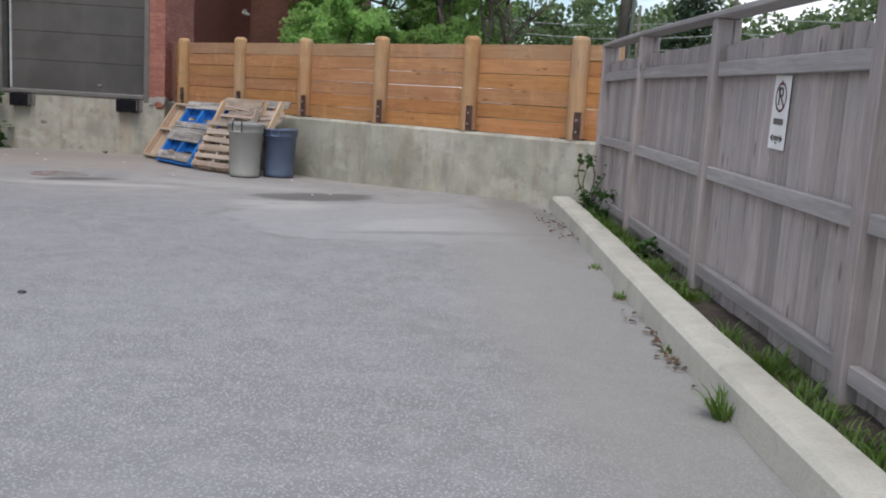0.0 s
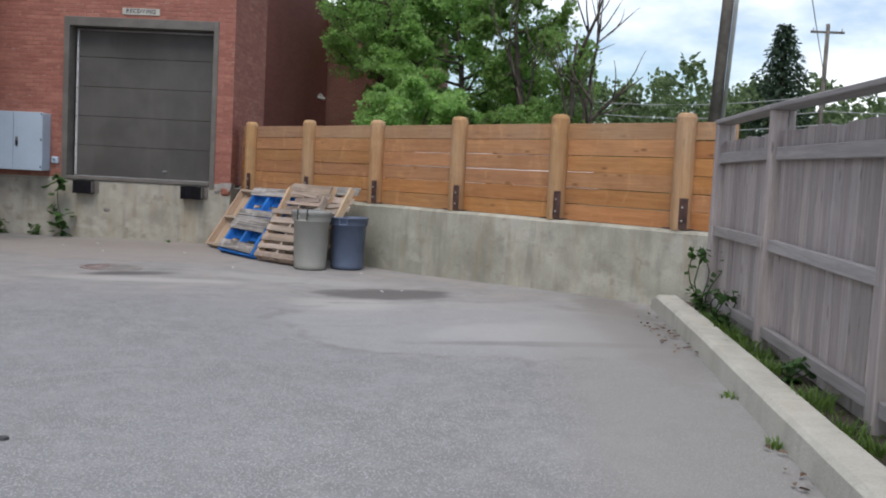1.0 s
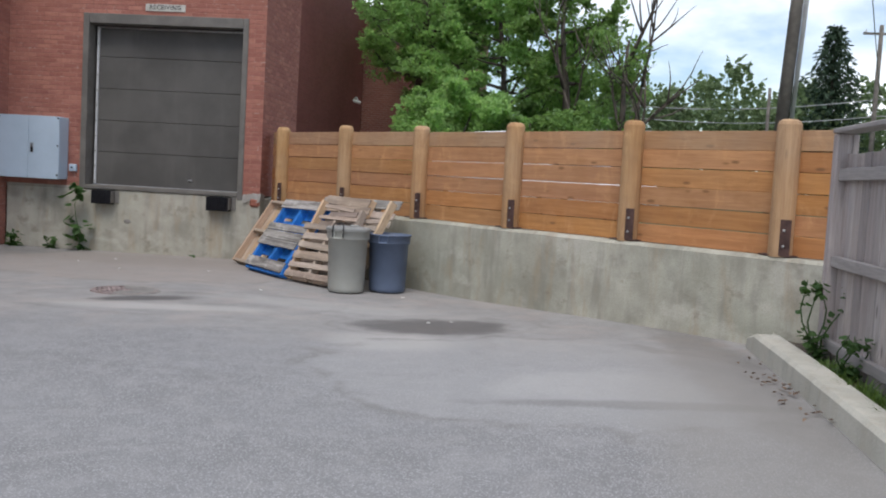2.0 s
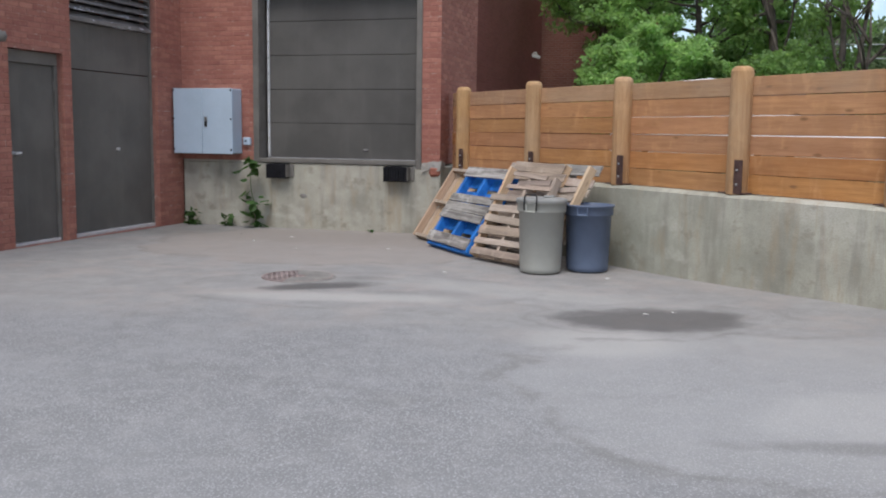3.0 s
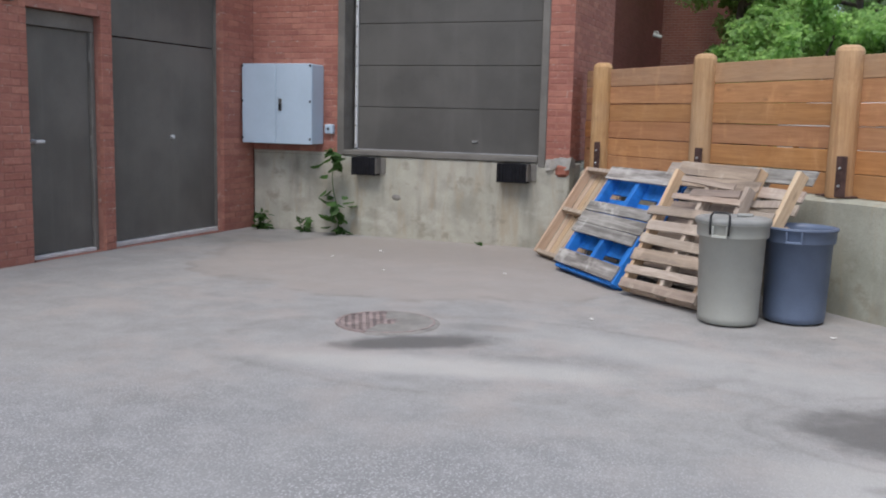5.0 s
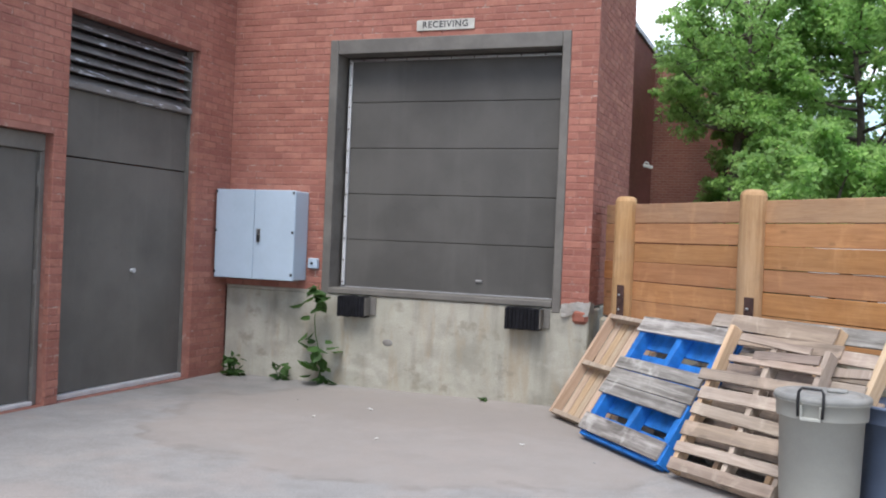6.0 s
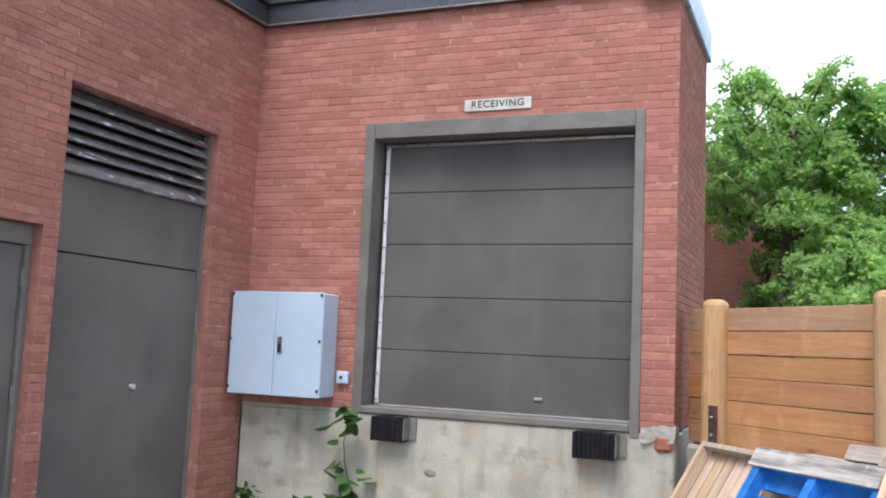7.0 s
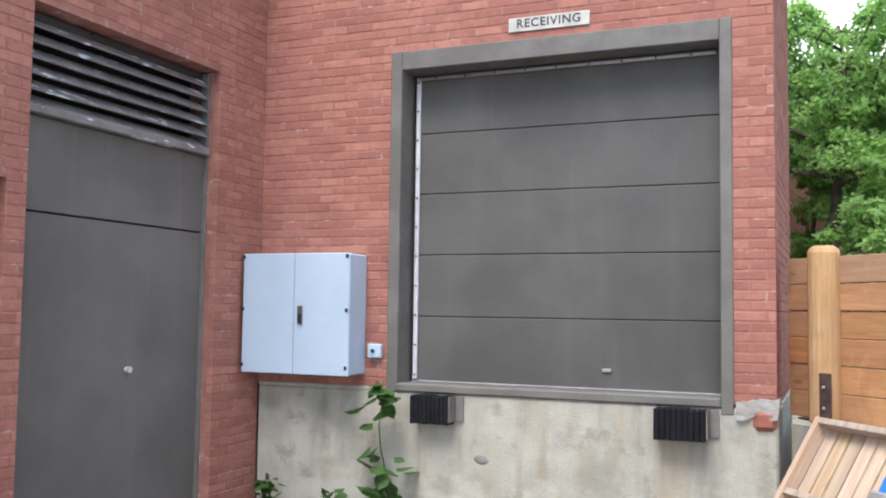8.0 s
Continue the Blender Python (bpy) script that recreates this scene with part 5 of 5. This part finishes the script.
def grass_patch(name, spots, label):
    """Tufts of bent blades: each spot is x, y, z, spread, blades, height."""
    r = random.Random(11)
    verts, faces = [], []
    for x, y, z, sp, n, h in spots:
        for i in range(n):
            a, q = r.uniform(0, 6.283), sp * math.sqrt(r.random())
            p = Vector((x + q * math.cos(a), y + q * math.sin(a), z))
            d = Vector((math.cos(a) * 0.5 + r.uniform(-0.4, 0.4), math.sin(a) * 0.5 + r.uniform(-0.4, 0.4), 1)).normalized()
            hh, w = h * r.uniform(0.5, 1.2), 0.0045 * r.uniform(0.7, 1.4)
            s = Vector((-d.y, d.x, 0)).normalized() * w
            bend = Vector((d.x, d.y, -0.35)) * hh * 0.35
            n0 = len(verts)
            verts += [p - s, p + s, p + d * hh * 0.6 + s * 0.8, p + d * hh * 0.6 - s * 0.8, p + d * hh + bend]
            faces += [(n0, n0 + 1, n0 + 2, n0 + 3), (n0 + 3, n0 + 2, n0 + 4)]
    ob = new(name, raw_mesh(name, verts, faces, M_GRASS))
    return tagged(ob, label, "grass", "", "stuff")


spots = []
for i in range(130):
    y = 2.6 + 7.6 * rng.random()
    thin = noise.noise((y * 1.3, 0.5, 2.0))
    if thin > -0.25:
        spots.append((rng.uniform(0.75, 0.9) + 0.006 * y, y, 0.07 + rise(0.5, y), 0.07, int(10 + 26 * rng.random()), 0.05 + 0.07 * rng.random()))
for y in (4.7, 6.9, 8.4, 9.0, 9.4):
    spots.append((0.85, y, 0.07 + rise(0.5, y), 0.09, 90, 0.14))
spots += [(0.52, 4.22, 0.0, 0.045, 90, 0.15), (0.53, 6.4, 0.02, 0.04, 40, 0.06), (0.53, 7.35, 0.04, 0.05, 36, 0.05), (0.53, 3.25, 0.0, 0.05, 50, 0.07), (0.53, 5.2, 0.0, 0.03, 30, 0.05)]
grass_patch("grass", spots, "rough green grass tufts along the kerb and fence")

# dry leaves and scraps
r = random.Random(5)
verts, faces = [], []
for i in range(80):
    y = r.choice((r.uniform(4.9, 5.6), r.uniform(4.6, 6.4), r.uniform(8.5, 10.4), r.uniform(8.6, 9.8)))
    x = 0.52 + 0.006 * y - abs(r.gauss(0, 0.05 if y < 8 else 0.14))
    d = Vector((r.uniform(-1, 1), r.uniform(-1, 1), r.uniform(-0.1, 0.25))).normalized()
    leaf_blades(verts, faces, Vector((x, y, 0.012 + rise(x, y))), d, Vector((r.uniform(-0.3, 0.3), r.uniform(-0.3, 0.3), 1)), 0.045 * r.uniform(0.5, 1.3), 0.028, 0.3)
tagged(new("dry_leaves", raw_mesh("dry_leaves", verts, faces, M_DEAD)), "scattered dry brown leaves along the kerb", "leaves", "", "stuff")
scraps = [(-7.6, 15.3), (-7.1, 14.7), (-6.85, 15.25), (-4.7, 14.3), (-4.15, 13.1), (-2.6, 13.3), (-8.6, 16.0), (-6.3, 14.2), (-2.1, 11.6), (-1.75, 11.45), (-1.9, 11.75), (-5.3, 14.6)]
for i, (x, y) in enumerate(scraps):
    bm = bmesh.new()
    b = bmesh.ops.create_icosphere(bm, subdivisions=1, radius=0.011)
    for v in bm.verts:
        v.co = Vector((x + v.co.x * (1.3 + 0.5 * (i % 3)), y + v.co.y * 0.9, 0.005 + v.co.z * 0.35 + 0.004 * math.sin(i + v.co.x * 200)))
    solo("paper_scrap", bm, M_PAPER if i % 3 else M_STONE, "small pale scrap lying on the asphalt", "litter", group="litter")


# ---- trees, far buildings and poles ----
def tree(name, base, height, radius, crown_lo, limbs, leaves, size, material, seed, label, bare=0.0, group="", girth=0.022):
    """A tapered, slightly bent trunk with forking limbs; leaves hang in clumps at the outer twigs."""
    r = random.Random(seed)
    t = thing(name, base, label, "tree", group)
    b = Vector(base)
    bm = bmesh.new()
    trunk = [b + Vector((0.12 * math.sin(k * 0.9 + seed), 0.12 * math.cos(k * 0.7 + seed), height * 0.86 * k / 8 - (0.1 if k == 0 else 0))) for k in range(9)]
    tr = girth * height
    tube(bm, trunk, [tr * (1.25 if k == 0 else 1.0 - 0.105 * k) for k in range(9)], 9)
    part("trunk", bm, M_BARK, t, smooth=True)
    tips = []
    for i in range(limbs):
        f = crown_lo + (1 - crown_lo) * (i + 0.5) / limbs
        k = min(7.98, f * 8)
        p = trunk[int(k)].lerp(trunk[int(k) + 1], k % 1)
        a = i * 2.4 + r.uniform(-0.5, 0.5)
        q = (f - crown_lo) / (1 - crown_lo)
        reach = radius * (0.3 + 0.9 * math.sin(math.pi * min(1, 0.22 + 0.72 * q)) ** 0.9) * r.uniform(0.7, 1.15)
        rise = reach * r.uniform(0.25, 0.7)
        pts = [p + Vector((math.cos(a), math.sin(a), 0)) * reach * s + Vector((0, 0, rise * s * s + 0.1 * math.sin(5 * s + i))) for s in (0, 0.3, 0.6, 0.85, 1.0)]
        bm = bmesh.new()
        r0 = tr * 0.42 * (1 - 0.6 * q)
        tube(bm, pts, [r0, r0 * 0.75, r0 * 0.5, r0 * 0.3, r0 * 0.12], 6)
        for s in range(5):
            o = pts[2].lerp(pts[4], s / 5)
            d = (rand_dir(r) + Vector((math.cos(a), math.sin(a), 0.35)) * 0.7).normalized()
            ln = reach * r.uniform(0.25, 0.5)
            end = o + d * ln
            tube(bm, (o, o + d * ln * 0.5 + Vector((0, 0, 0.05)), end), (r0 * 0.35, r0 * 0.22, r0 * 0.06), 5)
            tips.append(end)
            tips.append(o + d * ln * 0.5)
        tips += [pts[1], pts[2], pts[3], pts[4]]
        part("limb", bm, M_BARK, t, smooth=True)
    tips = [p for p in tips if r.random() >= bare]
    verts, faces = [], []
    if tips and leaves:
        per = max(4, leaves // len(tips))
        for p in tips:
            cr = (0.1 + 0.11 * radius) * r.uniform(0.5, 1.4)
            for i in range(per):
                o = rand_dir(r) * cr * r.random() ** 0.45
                o.z *= 0.62
                d = (rand_dir(r) + Vector((o.x, o.y, -0.5)) * 0.5).normalized()
                ln = size * r.uniform(0.6, 1.25)
                leaf_blades(verts, faces, p + o, d, Vector((0, 0, 1)) + rand_dir(r) * 0.7, ln, ln * 0.7, 0.15)
        piece("crown", raw_mesh("crown", verts, faces, material), t, None, "", "stuff")
    return t


G = 0.74
TG = "trees behind the barrier"
tree("maple_tree", (-4.85, 29.6, G), 7.5, 1.5, 0.5, 30, 24000, 0.095, M_LEAF, 21, "full green maple tree behind the barrier", group=TG, bare=0.12)
tree("maple_tree", (-5.45, 33.0, G), 7.2, 1.5, 0.62, 20, 20000, 0.11, M_LEAF, 22, "slim green maple reaching over the brick building", group=TG, girth=0.011)
tree("maple_tree", (-4.8, 32.6, G), 5.0, 0.85, 0.12, 22, 24000, 0.105, M_LEAF, 29, "young green maple in front of the brick building", group=TG, girth=0.012)
tree("maple_tree", (-2.55, 28.8, G), 6.9, 1.95, 0.12, 36, 48000, 0.11, M_LEAF, 23, "tall dark green tree behind the barrier", group=TG, bare=0.16)
tree("ash_tree", (-0.85, 26.8, G), 6.9, 1.2, 0.16, 20, 12500, 0.13, M_LEAF2, 24, "slender half-dead tree with thin foliage", group=TG)
tree("bush", (-2.95, 23.6, G), 2.7, 1.15, 0.08, 16, 17000, 0.1, M_LEAF, 26, "bright green bush close behind the barrier", group=TG)
tree("bush", (-3.35, 26.4, G), 3.5, 0.95, 0.08, 18, 18000, 0.1, M_LEAF, 27, "bright green bush close behind the barrier", group=TG)
tree("bush", (-1.5, 23.4, G), 2.2, 1.1, 0.08, 14, 15000, 0.1, M_LEAF2, 28, "dark green bush close behind the barrier", group=TG)


def dead_tree(base, seed):
    """A dying tree: two leaning stems with bare forked limbs reaching to one side."""
    r = random.Random(seed)
    t = thing("dead_tree", base, "nearly bare dying tree with forked limbs", "tree", TG)
    b = Vector(base)

    def limb(bm, p, d, ln, rad, depth):
        pts = [p]
        for k in range(5):
            d = (d + rand_dir(r) * 0.16 + Vector((0, 0, 0.05))).normalized()
            pts.append(pts[-1] + d * ln / 5)
        tube(bm, pts, [rad * (1 - 0.16 * k) for k in range(6)], 6)
        if depth:
            for k in range(3 if depth > 1 else 4):
                limb(bm, pts[r.randint(2, 4)], (d + rand_dir(r) * 0.75 + Vector((0.15, 0, 0.1))).normalized(), ln * r.uniform(0.4, 0.65), rad * 0.45, depth - 1)

    for lean, ln, rad in ((0.02, 4.2, 0.13), (0.3, 4.0, 0.1), (0.5, 3.4, 0.08), (-0.12, 4.0, 0.08)):
        bm = bmesh.new()
        limb(bm, b + Vector((lean * 0.3, 0, -0.1)), Vector((lean, 0, 1)).normalized(), ln, rad, 2)
        part("limb", bm, M_BARK, t, smooth=True)
    verts, faces = [], []
    for c in range(16):
        p = b + Vector((r.uniform(-0.7, 0.9), r.uniform(-0.5, 0.5), r.uniform(1.2, 4.2)))
        for i in range(90):
            o = rand_dir(r) * 0.32 * r.random() ** 0.5
            leaf_blades(verts, faces, p + o, rand_dir(r), rand_dir(r), 0.12, 0.07, 0.15)
    piece("crown", raw_mesh("crown", verts, faces, M_LEAF2), t, None, "", "stuff")


dead_tree((0.2, 25.3, G), 37)

# far woods, uncountable
r = random.Random(40)
verts, faces = [], []
for i in range(520):
    x = r.uniform(-3, 40)
    y = 66 + r.uniform(-6, 10) - 0.25 * x
    hgt = 7.6 + 1.6 * noise.noise((x * 0.22, 0, 1)) + 1.2 * noise.noise((x * 0.6, 3, 1)) - 0.02 * x
    z = G + r.random() ** 0.7 * hgt
    cr = r.uniform(0.6, 1.3)
    for k in range(75):
        o = rand_dir(r) * cr * r.random() ** 0.4
        d = rand_dir(r)
        ln = 0.38 * r.uniform(0.6, 1.3)
        leaf_blades(verts, faces, Vector((x, y, z)) + o, d, rand_dir(r), ln, ln * 0.75, 0.15)
tagged(new("far_woods", raw_mesh("far_woods", verts, faces, M_LEAF3)), "distant green tree line under the sky", "trees", "", "stuff")

# spruce
def spruce(base, height, spread, seed):
    r = random.Random(seed)
    t = thing("spruce_tree", base, "dark tall spruce tree in the distance", "tree")
    b = Vector(base)
    part("trunk", tube(bmesh.new(), (b, b + Vector((0, 0, height))), (0.22, 0.03), 8), M_BARK, t)
    verts, faces = [], []
    for i in range(34):
        f = 0.12 + 0.87 * i / 33
        for k in range(9):
            a = k * 0.698 + i * 0.37 + r.uniform(-0.15, 0.15)
            ln = spread * (1.02 - f) ** 0.85 * r.uniform(0.65, 1.15) + 0.12
            d = Vector((math.cos(a), math.sin(a), -0.22))
            o = b + Vector((0, 0, height * f))
            for s in range(int(10 + ln * 12)):
                q = r.random()
                p = o + d * ln * q + Vector((0, 0, 0.25 * ln * q * q)) + rand_dir(r) * 0.1
                dd = (d + rand_dir(r) * 0.8 + Vector((0, 0, -0.35))).normalized()
                leaf_blades(verts, faces, p, dd, rand_dir(r), 0.32, 0.1, 0.1)
    piece("crown", raw_mesh("crown", verts, faces, M_NEEDLE), t, None, "", "stuff")


spruce((14.5, 58.5, G), 10.5, 3.6, 9)

# utility poles
def pole(base, height, radius, lean, label, arms=(), conduit=False):
    t = thing("utility_pole", base, label, "pole", "utility poles")
    b = Vector(base)
    top = b + Vector((lean * height, 0, height))
    part("shaft", tube(bmesh.new(), (b, b.lerp(top, 0.5), top), (radius, radius * 0.9, radius * 0.75), 12), M_POLE, t, smooth=True)
    if conduit:
        o = Vector((radius + 0.04, -0.05, 0))
        part("conduit", tube(bmesh.new(), (b + o, top + o * 0.9), 0.045, 10), M_CONDUIT, t, "pale metal conduit", smooth=True)
    for f, w in arms:
        p = b.lerp(top, f)
        arm = part("crossarm", boxed(p.x - w, p.x + w, p.y - 0.06, p.y + 0.06, p.z - 0.06, p.z + 0.06, bevel=0.01), M_POLE, t)
        for s in (-0.85, 0.85):
            part("insulator", tube(bmesh.new(), ((p.x + s * w, p.y, p.z + 0.05), (p.x + s * w, p.y, p.z + 0.22)), (0.05, 0.03), 8), M_CONDUIT, arm)


pole((3.15, 21.6, G), 10.5, 0.125, 0.045, "leaning wooden utility pole with a metal conduit", conduit=True)
pole((10.6, 56.0, G), 6.6, 0.11, 0.0, "thin distant utility pole")
pole((3.7, 60.0, G), 6.2, 0.12, 0.0, "short distant utility pole")
pole((15.8, 55.0, G), 10.0, 0.14, 0.0, "distant utility pole with a crossarm", ((0.955, 0.9),))
for i, (z0, z1) in enumerate(((6.4, 6.9), (5.7, 6.0), (5.0, 5.3))):
    for a, b in (((3.7, 59.9, z0), (16.0, 54.9, z1)), ((16.0, 54.9, z1), (46.0, 44.0, z1 + 0.3)), ((-20.0, 66.0, z0), (3.7, 59.9, z0))):
        a, b = Vector(a), Vector(b)
        pts = [a.lerp(b, k / 10) - Vector((0, 0, 0.35 * 4 * (k / 10) * (1 - k / 10))) for k in range(11)]
        solo("overhead_cable", tube(bmesh.new(), pts, 0.028, 5), M_CABLE, "thin overhead cable between utility poles", "cable", group="overhead cables")
pts = [Vector((16.0, 54.9, 7.0)).lerp(Vector((4.0, 21.7, 10.0)), k / 8) - Vector((0, 0, 0.8 * (k / 8) * (1 - k / 8))) for k in range(9)]
solo("overhead_cable", tube(bmesh.new(), pts, 0.02, 5), M_CABLE, "thin overhead cable between utility poles", "cable", group="overhead cables")


# far buildings
def window(parent, x0, x1, z0, z1, y, material_frame):
    w = part("window", boxed(x0, x1, y - 0.03, y + 0.05, z0, z1), M_GLASS, parent, "dark glass window")
    f = 0.07
    for b in ((x0 - f, x0, z0 - f, z1 + f), (x1, x1 + f, z0 - f, z1 + f), ((x0 + x1) / 2 - 0.03, (x0 + x1) / 2 + 0.03, z0, z1)):
        part("frame_bar", boxed(b[0], b[1], y - 0.06, y + 0.03, b[2], b[3], bevel=0.008), material_frame, w, "white window frame")
    for b in ((z0 - f, z0), (z1, z1 + f)):
        part("frame_bar", boxed(x0, x1, y - 0.058, y + 0.03, b[0], b[1], bevel=0.008), material_frame, w, "white window frame")


wing = thing("brick_wing", (-12, 27, 0), "long red brick wing of the building, coloured as if in shade", "building")
part("wall", boxed(-22, -7.65, FRONT_Y + SIDE_W + 0.35, 35.2, -0.1, 7.05), M_SHADEDBRICK, wing)
part("coping", boxed(-22.05, -7.58, FRONT_Y + SIDE_W + 0.3, 35.25, 7.052, 7.2, bevel=0.01), M_FASCIA, wing)
rear = thing("brick_house", (-4, 38, G), "two-storey brown-red brick building behind the trees", "building")
part("wall", boxed(-9.5, -3.9, 35.5, 43, -0.1, 6.98), M_FARBRICK, rear)
part("roof", boxed(-9.5, -3.8, 35.42, 43.1, 6.982, 7.18, bevel=0.02), M_FASCIA, rear)
for x in (-5.95, -4.55):
    for z in (5.3,):
        window(rear, x, x + 0.75, z, z + 1.35, 35.5, M_WHITE)

cc = thing("security_camera", (-7.6, 34.0, 3.8), "white security camera on a bracket on the brick wing", "camera")
part("arm", tube(bmesh.new(), ((-7.65, 34.0, 3.9), (-7.55, 33.95, 3.9), (-7.52, 33.9, 3.84)), 0.025, 8), M_WHITE, cc)
part("housing", boxed(-0.14, 0.14, -0.055, 0.055, -0.05, 0.05, bevel=0.02, m=pose(-7.54, 33.86, 3.78, 0, 14, 24)), M_WHITE, cc)


# white car behind the barrier
def car(m):
    """A hatchback: lofted lower body, glass band and curved roof, four wheels."""
    t = thing("parked_car", m.translation, "white parked car behind the timber barrier", "car")

    def loft(sections, cap=True):
        bm = bmesh.new()
        rings = [[bm.verts.new(m @ Vector((x, s * w, z))) for s, w, z in ring] for x, ring in sections]
        for a, b in zip(rings, rings[1:]):
            for i in range(len(a)):
                j = (i + 1) % len(a)
                bm.faces.new((a[i], a[j], b[j], b[i]))
        bm.faces.new(rings[0])
        bm.faces.new(rings[-1][::-1])
        return bm

    def ring(w, z0, z1):
        return [(-1, w * 0.94, z0), (1, w * 0.94, z0), (1, w, (z0 + z1) / 2), (1, w * 0.92, z1), (-1, w * 0.92, z1), (-1, w, (z0 + z1) / 2)]

    part("body", loft([(-2.05, ring(0.7, 0.35, 0.7)), (-1.9, ring(0.84, 0.25, 0.88)), (-0.7, ring(0.88, 0.22, 0.93)), (1.0, ring(0.88, 0.22, 0.93)), (1.9, ring(0.84, 0.25, 0.76)), (2.1, ring(0.7, 0.35, 0.6))]), M_CARPAINT, t)
    part("windows", loft([(-1.75, ring(0.76, 0.9, 0.94)), (-1.15, ring(0.7, 0.9, 1.3)), (0.3, ring(0.7, 0.9, 1.33)), (1.15, ring(0.76, 0.9, 0.93))]), M_GLASS, t)
    part("roof", loft([(-1.3, ring(0.7, 1.28, 1.33)), (-1.0, ring(0.73, 1.3, 1.39)), (0.0, ring(0.73, 1.31, 1.41)), (0.45, ring(0.68, 1.28, 1.34))]), M_CARPAINT, t)
    for x in (-1.3, 1.3):
        for s in (-1, 1):
            w = part("wheel", tube(bmesh.new(), (m @ Vector((x, s * 0.62, 0.31)), m @ Vector((x, s * 0.86, 0.31))), 0.31, 20), M_RUBBER, t)
            part("rim", tube(bmesh.new(), (m @ Vector((x, s * 0.8, 0.31)), m @ Vector((x, s * 0.87, 0.31))), 0.2, 16), M_STEEL, w)


car(basis((-1.4, 18.5, G), WU, Vector((-WU.y, WU.x, 0)), (0, 0, 1)))

# ---- bricks of the walls ----
lay_bricks(wall_north, M_FRONT, FRONT_W, 0.93, EAVE, FRONT_HOLES, 1.3, 3.3, 300, 1)
lay_bricks(wall_west, M_LEFT, LEFT_W, 0.0, EAVE, LEFT_HOLES, 0.4, 4.0, 300, 2, 5.2)
lay_bricks(wall_side, M_SIDE, SIDE_W, 0.93, EAVE - 0.02, [], 1.0, 3.0, 300, 3)
